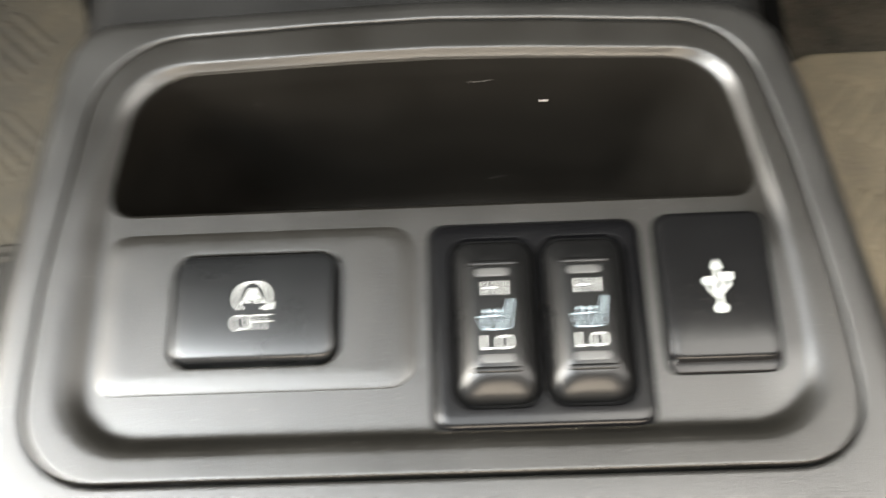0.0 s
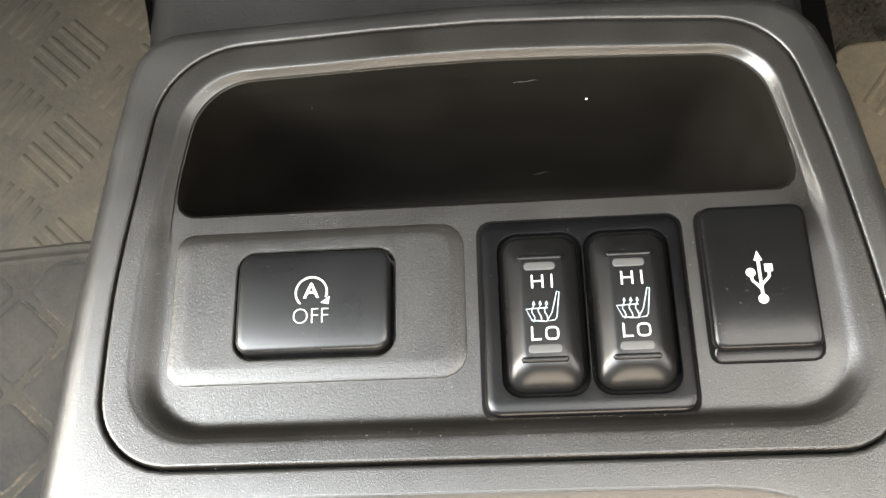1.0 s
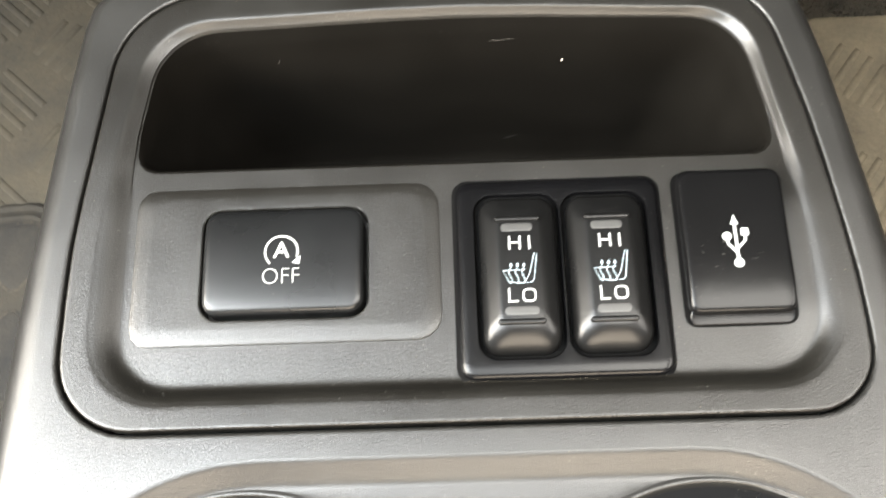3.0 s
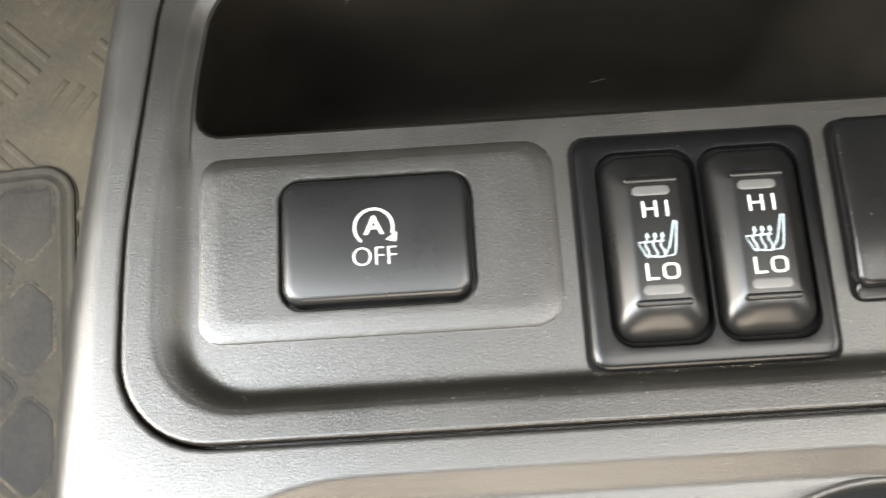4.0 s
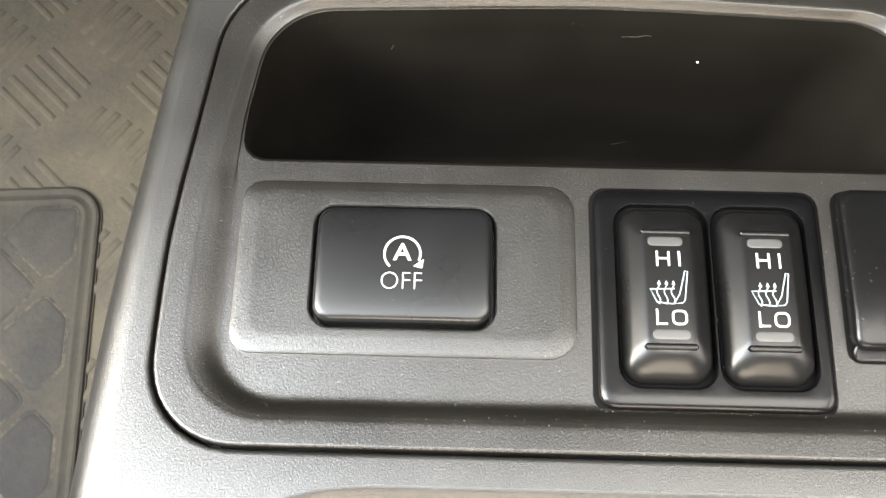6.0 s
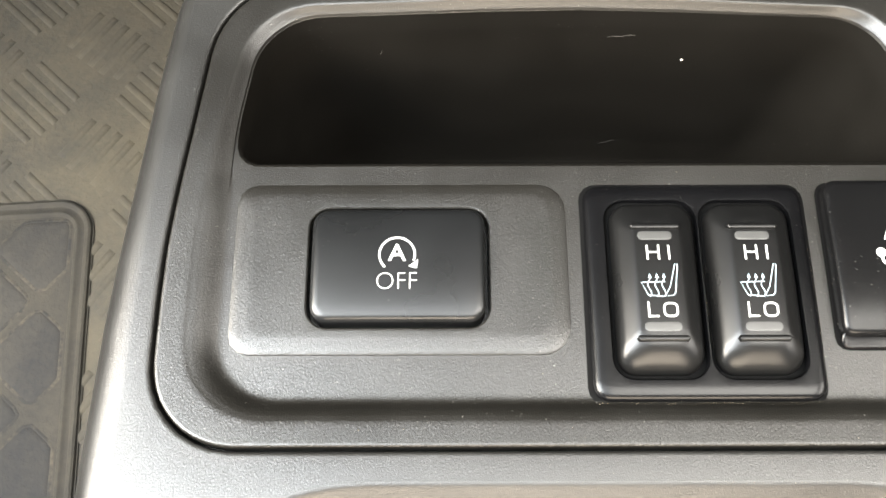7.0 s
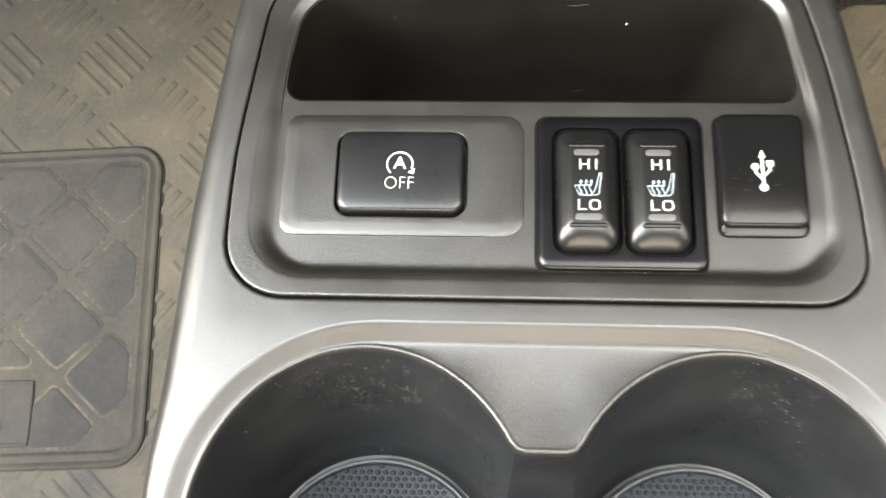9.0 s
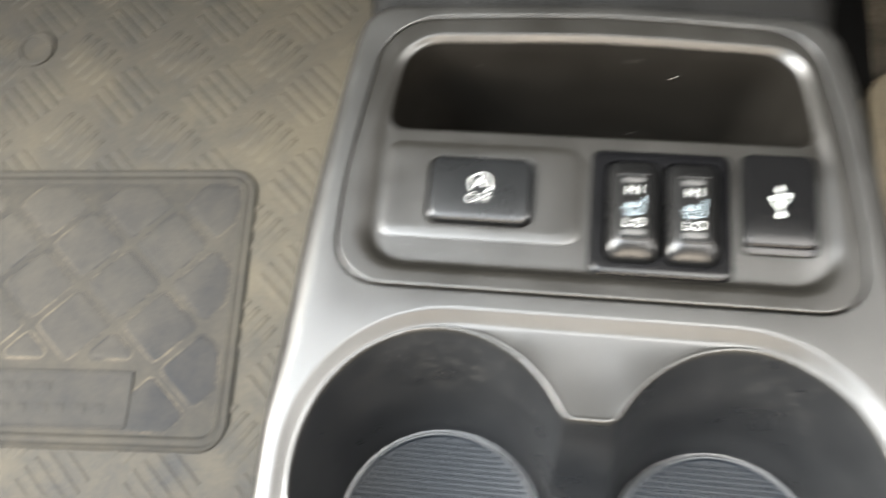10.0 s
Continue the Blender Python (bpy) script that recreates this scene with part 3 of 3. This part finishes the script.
def lean(ob, share=1.0):
    """Bend a part with the panel's recessed face, which falls away towards the cup holders."""
    for v in ob.data.vertices:
        x, y, z = (q / MM for q in v.co)
        deep = min(1.0, max(0.0, (Z_TOP - z) / (Z_TOP - Z_REC))) if share == 1.0 else share
        shelf = soft((x - 55.0) / 11.0) * soft((70.0 - y) / 14.0) * soft((y - 24.0) / 14.0)
        v.co.z += deep * (1.1 * shelf - 0.00058 * max(0.0, 66.0 - max(20.0, y)) ** 2) * MM
    return ob


def flat_shaded(ob):
    """Keep large faces flat-looking beside narrow bevels."""
    mod = ob.modifiers.new("weighted_normals", "WEIGHTED_NORMAL")
    mod.keep_sharp, mod.weight = True, 75
    return ob


panel = thing("storage_tray", "dark grey plastic console insert with a deep open pocket", "tray")
bm = bmesh.new()


def brink(x, y, d):
    """The pocket's edge: it rolls over from the flat face in front and runs on from the slope elsewhere."""
    far = min(1.0, max(0.0, (y - 70.0) / 8.0))
    return Z_REC - far * (0.3 + 4.0 * d)


rim = even(outline(GROOVE), 200)
step_out = even(outline([(-72.2, 21.3, 14), (70.8, 21.3, 14), (69.0, 54, 120), (64.5, 77, 120), (60.9, 101.3, 12.5), (0, 104.6, 400), (-64.8, 102.2, 15), (-69.4, 77, 120), (-72.2, 56, 120)]), 220)
step_in = even(outline([(-67.6, 24.2, 11), (66.4, 24.2, 11), (66.4, 54, 120), (63.3, 77, 60), (58.8, 100.3, 12.5), (0, 103.2, 400), (-63.1, 100.9, 14.3), (-66.8, 77, 60), (-67.5, 60, 120)]), 220)
rings = [ring(bm, inset(rim, d), z) for d, z in ((0.35, 292.2), (0.2, 301.3), (0.4, 301.85), (0.75, Z_TOP), (1.1, Z_TOP))]
loft(bm, rings)
slope = [ring(bm, inset(step_out, d), Z_TOP - k) for d, k in ((-1.3, 0.09), (-0.6, 0.13), (-0.2, 0.18), (0.0, 0.24))]


def near(y):
    """1 on the flat face with the switches, 0 along the pocket."""
    return soft((68.0 - y) / 9.0)


def creep(d):
    """The foot of the slope drawn in by d, but only a little along the pocket."""
    return [p + (q - p) * (near(p.y) * d + (1 - near(p.y)) * 0.15 * min(1.0, d)) for p, q in zip(step_in, inset(step_in, 1.0))]


# gentle at the top and steepest at its foot beside the switches, more even along the pocket
for k, drop, even_drop in ((0.12, 0.29, 0.36), (0.24, 0.39, 0.56), (0.38, 0.54, 0.82), (0.52, 0.75, 1.08), (0.66, 1.04, 1.32), (0.78, 1.33, 1.50), (0.90, 1.60, 1.66), (1.0, 1.79, 1.76)):
    slope.append(ring(bm, [p.lerp(q, k) for p, q in zip(step_out, step_in)], lambda x, y, a=drop, b=even_drop: Z_TOP - near(y) * a - (1 - near(y)) * b))
for d, rise in ((0.35, 0.10), (0.75, 0.035), (1.3, 0.005), (2.1, 0.0)):
    slope.append(ring(bm, creep(d), lambda x, y, h=rise, d=d: near(y) * (Z_REC + h) + (1 - near(y)) * (brink(x, y, -0.045) + 1.6 * h)))
loft(bm, slope)
fill(bm, [rings[-1], slope[0]])
MOUTH = [(-66.4, 68.2, 5), (63.0, 68.2, 5), (63.0, 77, 30), (58.6, 100.1, 12.3), (0, 102.9, 400), (-62.8, 100.6, 14), (-66.4, 77, 40)]
mouth = even(outline(MOUTH), 160)
m_rings = [ring(bm, mouth, lambda x, y: brink(x, y, 0.0))]
sw_hole = even(outline(box(-0.6, 37.0, 25.5, 62.6, 1.5)), 60)
s_rings = [ring(bm, sw_hole, z) for z in (Z_REC, 295.0)]
loft(bm, s_rings)
bt_hole = even(outline(box(-52.1, -19.1, 37.0, 59.9, 3.7)), 140)
b_rings = [ring(bm, bt_hole, z) for z in (Z_REC, 295.0)]
loft(bm, b_rings)
fill(bm, [slope[-1], m_rings[0], s_rings[0], b_rings[0]])
flat_shaded(lean(part("face", finer(bm), PANEL, panel, sharp=48)))

bm = bmesh.new()
low = even(outline([(-62, 72, 8), (59, 72, 8), (55, 96, 12), (0, 97.5, 300), (-57, 96, 12)]), 160)
inner = inset(mouth, 1.05)
rings = [ring(bm, inset(mouth, d), lambda x, y, k=k, d=d: brink(x, y, d) - k) for d, k in ((0.0, 0.0), (0.3, 0.1), (0.6, 0.35), (0.85, 0.8), (1.0, 1.5))]
for s, z, d in ((0, Z_REC - 2.3, 0), (0.3, 284, 0), (0.5, 274, 0), (0.8, 252, 0), (0.97, 242, 0), (1.0, 239, 1.5), (1.0, 237.6, 3.5), (1.0, 237.2, 5.5)):
    rings.append(ring(bm, inset([p.lerp(q, s) for p, q in zip(inner, low)], d), (lambda x, y: brink(x, y, 1.05) - 2.1) if s == 0 else z))
loft(bm, rings)
bm.faces.new(rings[-1])
pocket = lean(part("pocket", bm, POCKET, panel, "deep dark pocket with sloping walls", 60))

bm = bmesh.new()
pad_line = even(outline([(-64.9, 33.0, 3.2), (-5.6, 33.0, 4.5), (-5.6, 64.0, 4.5), (-64.9, 64.0, 3.2)]), 100)
plateau = even(outline([(-61.6, 36.2, 1.6), (-8.6, 36.2, 2.6), (-8.6, 61.6, 2.6), (-61.6, 61.6, 1.6)]), 100)
p_rings = [ring(bm, inset(pad_line, d), z) for d, z in ((-0.55, Z_REC - 0.5), (-0.5, Z_REC - 0.05), (-0.35, Z_REC + 0.04), (0.0, Z_REC + 0.14), (0.4, Z_REC + 0.23), (0.9, Z_REC + 0.31), (1.5, Z_REC + 0.38))]
p_rings += [ring(bm, inset(plateau, d), z) for d, z in ((-0.9, Z_REC + 0.47), (-0.5, Z_REC + 0.495), (0.0, Z_REC + 0.51), (0.5, Z_REC + 0.51))]
loft(bm, p_rings)
b_in = even(outline(box(-51.85, -19.35, 37.25, 59.6, 3.7)), 140)
b_rings = [ring(bm, inset(b_in, d), z) for d, z in ((-0.6, Z_REC + 0.51), (-0.3, Z_REC + 0.48), (-0.05, Z_REC + 0.28), (0.0, Z_REC), (0.0, 295.5))]
loft(bm, b_rings)
bm.faces.new(b_rings[-1])
fill(bm, [p_rings[-1], b_rings[0]])
flat_shaded(lean(part("button_surround", finer(bm), PANEL, panel, "raised bevelled pad round the push button"), 0.3))

# ---- stop-start push button ----
button = thing("push_button", "satin black push button marked OFF under a white symbol", "button")


def crown(x, y):
    u, v = (x + 35.6) / 15.5, (y - 48.5) / 10.5
    return 302.8 - 0.14 * u * u - 0.42 * v * v - 0.30 * v**4


line = even(outline(box(-51.1, -20.1, 38.0, 59.0, 2.9)), 160)
bm = bmesh.new()
rings = [ring(bm, line, 296.0), ring(bm, line, 300.9)]
for d, drop in ((0.05, 0.9), (0.2, 0.55), (0.45, 0.27), (0.8, 0.1), (1.2, 0.03), (1.8, 0.0), (3.2, 0.0), (5.2, 0.0), (7.2, 0.0), (8.8, 0.0)):
    rings.append(ring(bm, inset(line, d) if d < 2 else [Vector((-35.6 + (p.x + 35.6) * (1 - d / 16.0), 48.5 + (p.y - 48.5) * (1 - d / 11.2))) for p in line], lambda x, y, k=drop: crown(x, y) - k))
loft(bm, rings)
bm.faces.new(rings[-1])
cap = part("cap", bm, SATIN, button, sharp=50)
bm = bmesh.new()
arc = [(-35.75 + 3.15 * math.cos(a), 49.95 + 3.15 * math.sin(a)) for a in np.linspace(radians(228), radians(-22), 30)]
stroke(bm, arc, 0.36, crown)
patch(bm, [(-32.0, 49.0), (-33.75, 47.75), (-32.25, 47.35)][::-1], crown)
part("arrow_ring", bm, WHITE, cap)
lettering("letter", "A", -37.35, -34.15, 48.75, 51.9, crown, WHITE, cap, 0.008)
lettering("word", "OFF", -39.3, -32.2, 43.6, 46.6, crown, WHITE, cap, -0.025)

# ---- seat heater switches in their bezel ----
bm = bmesh.new()
frame_line = even(outline(box(-1.9, 38.3, 24.3, 63.9, 2.9)), 120)
o_rings = [ring(bm, inset(frame_line, d), Z_REC + z) for d, z in ((0.0, -1.6), (0.0, 0.2), (0.12, 0.5), (0.35, 0.78), (0.7, 1.0), (1.1, 1.14), (1.6, 1.24), (2.0, 1.28), (2.4, 1.3))]
loft(bm, o_rings)
loops = [o_rings[-1]]
for dx in (0.0, 17.15):
    slot = even(outline(box(1.7 + dx, 18.2 + dx, 27.9, 60.6, 3.6)), 72)
    s_rings = [ring(bm, inset(slot, d), z) for d, z in ((-0.4, Z_REC + 1.3), (-0.2, Z_REC + 1.28), (0, Z_REC + 0.9), (0.1, 295.2))]
    loft(bm, s_rings)
    bm.faces.new(s_rings[-1])
    loops.append(s_rings[0])
fill(bm, loops)
bezel = part("switch_frame", bm, GLOSS, panel, "shiny black frame round two rocker switches")
# solid slab; the gap's shade is only its black colour
gap = slab(box(-2.6, 38.8, 23.6, 64.3, 3.1), [(0, Z_REC - 0.9), (0, Z_REC + 0.1), (0.1, Z_REC + 0.13)], 120)
lean(part("gap", gap, GAP_SHADE, bezel, "thin black slab in place of the shaded gap round the frame"))


def heater_switch():
    sw = thing("rocker_switch", "black seat heater rocker switch marked HI and LO in white", "switch", group="seat heater switches")
    bm = bmesh.new()
    shapes = [(2.6, 17.3, 28.7, 59.8, 3.3, 295.4), (2.6, 17.3, 28.7, 59.8, 3.3, 301.5), (2.7, 17.2, 28.85, 59.65, 3.3, 302.2), (3.1, 16.8, 29.5, 59.2, 3.3, 302.95), (3.9, 16.05, 30.6, 58.4, 3.2, 303.52),
              (4.8, 15.2, 31.9, 57.3, 3.0, 304.08), (5.5, 14.5, 32.9, 56.4, 2.7, 304.48), (5.9, 14.1, 33.5, 55.8, 2.4, 304.66), (6.3, 13.8, 34.0, 55.2, 2.1, 304.76), (7.4, 12.7, 37.0, 52.2, 1.5, 304.8), (9.0, 11.0, 42.0, 47.0, 0.8, 304.8)]

    def bowed(z):
        """The rocker's top bulges a little along its length and rolls over at the near end."""
        return lambda x, y: z - 0.0020 * (y - 45.0) ** 2 - 0.045 * max(0.0, 33.8 - y) ** 2

    rings = [ring(bm, even(outline(box(*s[:5])), 120), bowed(s[5]) if s[5] > 300 else s[5]) for s in shapes]
    loft(bm, rings)
    bm.faces.new(rings[-1])
    rocker = part("rocker", bm, ROCKER, sw, sharp=60)
    face = bowed(304.8)
    for y in (54.5, 34.3):
        bm = slab(box(5.3, 14.3, y - 0.6, y + 0.5, 0.5), [(d, bowed(304.8 + h)) for d, h in ((0, -1.0), (0, 0.1), (0.1, 0.35), (0.28, 0.48), (0.45, 0.5))], 28)
        part("ridge", bm, ROCKER, rocker)
    for x0, x1, y in ((6.6, 12.7, 52.7), (6.7, 13.1, 36.3)):
        part("indicator_lens", slab(box(x0, x1, y - 0.8, y + 0.8, 0.75), [(d, bowed(304.8 + h)) for d, h in ((0, -0.3), (0, 0.03), (0.08, 0.06), (0.25, 0.07))], 28), LENS, rocker, "smoked indicator lens, unlit")
    bm = bmesh.new()
    for line in ([(8.1, 48.2), (8.1, 50.9)], [(10.1, 48.2), (10.1, 50.9)], [(11.9, 48.2), (11.9, 50.9)]):
        stroke(bm, line, 0.34, face)
    stroke(bm, [(8.3, 49.6), (9.9, 49.6)], 0.31, face, 0.07)
    part("word", bm, WHITE, rocker)
    bm = bmesh.new()
    stroke(bm, [(7.6, 40.6), (7.6, 37.85)], 0.34, face)
    stroke(bm, [(7.8, 38.1), (9.3, 38.1)], 0.31, face, 0.07)
    stroke(bm, [(p.x, p.y) for p in even(outline(box(10.25, 12.5, 38.1, 40.35, 0.75)), 36)], 0.33, face, closed=True)
    part("word", bm, WHITE, rocker)
    bm = bmesh.new()
    sy = lambda q: [(x - 0.3, y - 0.3) for x, y in q]
    stroke(bm, sy([(13.0, 47.7), (13.45, 47.6), (12.75, 42.6), (12.35, 42.05), (10.9, 41.9), (11.9, 43.6)]), 0.15, face, closed=True)
    stroke(bm, sy([(11.1, 44.5), (6.95, 44.35), (8.0, 42.1), (10.6, 41.85)]), 0.15, face)
    for x in (8.35, 9.6, 10.8):
        wave = [(x - 0.05 + 0.28 * math.sin(k * 0.9), 41.75 + k * 0.42) for k in range(10)]
        stroke(bm, sy(wave), 0.14, face, 0.07)
        patch(bm, sy([(x - 0.18, 45.2), (x + 0.42, 45.2), (x + 0.12, 45.95)]), face)
    part("seat_symbol", bm, COOL, rocker)
    return sw


first = heater_switch()
copy_thing(first, Matrix.Translation((17.15 * MM, 0, 0)))

# ---- usb socket cover ----
usb = thing("socket_cover", "black rubbery flap over a usb socket with a white trident symbol", "socket cover")
bm = bmesh.new()


def flap(x, y):
    v = max(0.0, (47.0 - y) / 11.8)
    return 303.0 - 0.9 * v**3


line = even(outline([(41.7, 35.2, 2.0), (62.1, 35.2, 2.0), (62.3, 64.2, 2.4), (41.6, 64.2, 2.4)]), 84)
rings = [ring(bm, line, Z_REC - 1.4), ring(bm, line, 301.0)]
for d, drop in ((0.1, 0.7), (0.35, 0.3), (0.8, 0.06), (1.4, 0.0)):
    rings.append(ring(bm, inset(line, d), lambda x, y, k=drop: flap(x, y) - k))
for s in (0.8, 0.6, 0.4, 0.2):
    rings.append(ring(bm, [Vector((52 + (p.x - 52) * s, 49.8 + (p.y - 49.8) * s)) for p in inset(line, 1.4)], flap))
loft(bm, rings)
bm.faces.new(rings[-1])
cover = part("flap", bm, FLAP, usb, sharp=50)
# thin slab on the face, painted black like a shaded recess
gap = slab([(41.2, 33.1, 2.2), (62.6, 33.1, 2.2), (62.8, 64.7, 2.7), (41.1, 64.7, 2.7)], [(0, Z_REC - 0.4), (0, Z_REC + 0.03), (0.2, Z_REC + 0.05)], 84)
lean(part("gap_slab", gap, GAP_SHADE, usb, "thin black slab in place of the shaded gap round the flap"))
def lip_face(x, y):
    return 300.0 + 0.42 * (y - 33.6)


bm = slab(box(41.9, 61.9, 33.3, 36.6, 1.5), [(0, Z_REC - 1.4), (0, lambda x, y: lip_face(x, y) - 0.15), (0.12, lip_face), (0.3, lambda x, y: lip_face(x, y) + 0.08), (0.6, lambda x, y: lip_face(x, y) - 0.02)], 100)
part("pull_lip", bm, FLAP, usb, "narrow shiny pull lip")
bm = bmesh.new()
stroke(bm, [(51.7, 44.8), (51.7, 52.6)], 0.55, flap)
patch(bm, [(50.9, 52.4), (52.5, 52.4), (51.7, 54.4)], flap, 0.09)
patch(bm, disc(51.7, 44.7, 0.95), flap, 0.09)
stroke(bm, [(51.7, 46.6), (50.9, 47.6), (50.15, 48.4), (50.0, 49.8)], 0.5, flap, 0.075)
patch(bm, disc(50.0, 50.0, 0.9), flap, 0.09)
stroke(bm, [(51.7, 47.4), (52.6, 48.3), (53.4, 49.1), (53.5, 50.4)], 0.5, flap, 0.067)
patch(bm, [(52.75, 50.1), (54.25, 50.1), (54.25, 51.6), (52.75, 51.6)], flap, 0.09)
part("trident_symbol", bm, WHITE, cover)

# ---- lint, crumbs and scratches ----
def lint(label, x, y, z, length, width, turn):
    bm = bmesh.new()
    stroke(bm, [(-length / 2, 0), (0, 0.12 * length), (length / 2, 0)], width, 0.0, 0.12)
    ob = part("lint", bm, LINT)
    ob.matrix_world = pose(x * MM, y * MM, z * MM, 0, 0, turn)
    return tagged(ob, label, "lint")


lint("pale crumb lying in the pocket", 23.8, 99.3, 286.0, 0.5, 0.35, 20)

wall = pocket.data
tree = BVHTree.FromPolygons([v.co for v in wall.vertices], [p.vertices for p in wall.polygons])


def scratch(x0, z0, x1, z1, width):
    """A pale scratch along the far wall of the pocket."""
    bm = bmesh.new()
    pts = []
    for k in range(7):
        x, z = x0 + (x1 - x0) * k / 6, z0 + (z1 - z0) * k / 6 + 0.15 * math.sin(k * 1.7)
        hit = tree.ray_cast(Vector((x, 85.0, z)) * MM, Vector((0, 1, 0)))[0]
        pts.append((x * MM, hit.y - 0.05 * MM, z * MM, width * (0.35 + 0.65 * math.sin(math.pi * k / 6)) * MM))
    up = [bm.verts.new((x, y, z + w / 2)) for x, y, z, w in pts]
    down = [bm.verts.new((x, y - 0.02 * MM, z - w / 2)) for x, y, z, w in pts]
    for k in range(6):
        bm.faces.new((up[k], up[k + 1], down[k + 1], down[k]))
    part("scratch", bm, SCRATCH, pocket, "fine pale scratch")


scratch(12.2, 248.6, 16.0, 250.6, 0.28)
scratch(6.8, 292.2, 12.6, 293.0, 0.18)
scratch(-41.0, 288.0, -40.2, 289.5, 0.2)


def flecks(name, spots, label):
    """Grains of dust, each a small lump of its own."""
    verts, faces = [], []
    for x, y, z, r in spots:
        k, turn = len(verts), dice.uniform(0, 6.3)
        for m in range(5):
            a = turn + m * 1.2566
            q = r * dice.uniform(0.6, 1.3)
            verts.append(((x + q * math.cos(a)) * MM, (y + 0.7 * q * math.sin(a)) * MM, (z - 0.03) * MM))
        verts.append((x * MM, y * MM, (z + 0.6 * r) * MM))
        faces += [(k + m, k + (m + 1) % 5, k + 5) for m in range(5)]
    me = bpy.data.meshes.new(name)
    me.from_pydata(verts, [], faces)
    me.materials.append(DUST)
    ob = new(name, me)
    return tagged(ob, label, "dust", kind="stuff")


dice = random.Random(7)
spots = []
for x0, x1, y0, y1, z, n in ((-64, 64, 26, 32, Z_REC, 26), (-66, -66.5, 36, 62, Z_REC, 5), (-4.6, -2.4, 34, 63, Z_REC, 6), (-60, 60, 64.6, 67, Z_REC, 16), (38.8, 41.0, 26, 62, Z_REC, 7),
                             (63, 65, 34, 64, Z_REC, 5), (-70, 68, 17.6, 20.4, Z_TOP, 18), (-50, 50, 106.4, 110, Z_TOP, 6), (-82, 80, 11.4, 15.2, Z_TOP, 16), (-76.5, -73.5, 30, 80, Z_TOP, 8), (71.5, 73.5, 30, 60, Z_TOP, 6),
                             (-60, -53, 37, 61, Z_REC + 0.49, 5), (-18, -10, 37, 61, Z_REC + 0.49, 6)):
    spots += [(dice.uniform(x0, x1), dice.uniform(y0, y1), z, dice.choice((0.04, 0.05, 0.06, 0.08, 0.11))) for _ in range(n)]
spots += [(dice.gauss(25, 26), 10.7 + abs(dice.gauss(0, 0.5)), Z_TOP, dice.choice((0.04, 0.05, 0.07))) for _ in range(70)]
lean(flecks("dust", spots, "pale grains of dust on the plastic"))
spots = []
for _ in range(150):
    k = dice.random()
    r = dice.choice((0.03, 0.04, 0.05, 0.08))
    if k < 0.62:
        spots.append((dice.uniform(-1.0, 37.5), 24.15 - dice.uniform(0, 0.4), Z_REC + 0.38, r))
    elif k < 0.8:
        spots.append((38.4 + dice.uniform(0, 0.25), dice.uniform(25, 62), Z_REC, r))
    else:
        spots.append((dice.uniform(18.6, 19.3), dice.uniform(30, 58), Z_REC + 1.3, 0.7 * r))
flecks("crumbs", spots, "brown and pale grit packed along the switch frame")
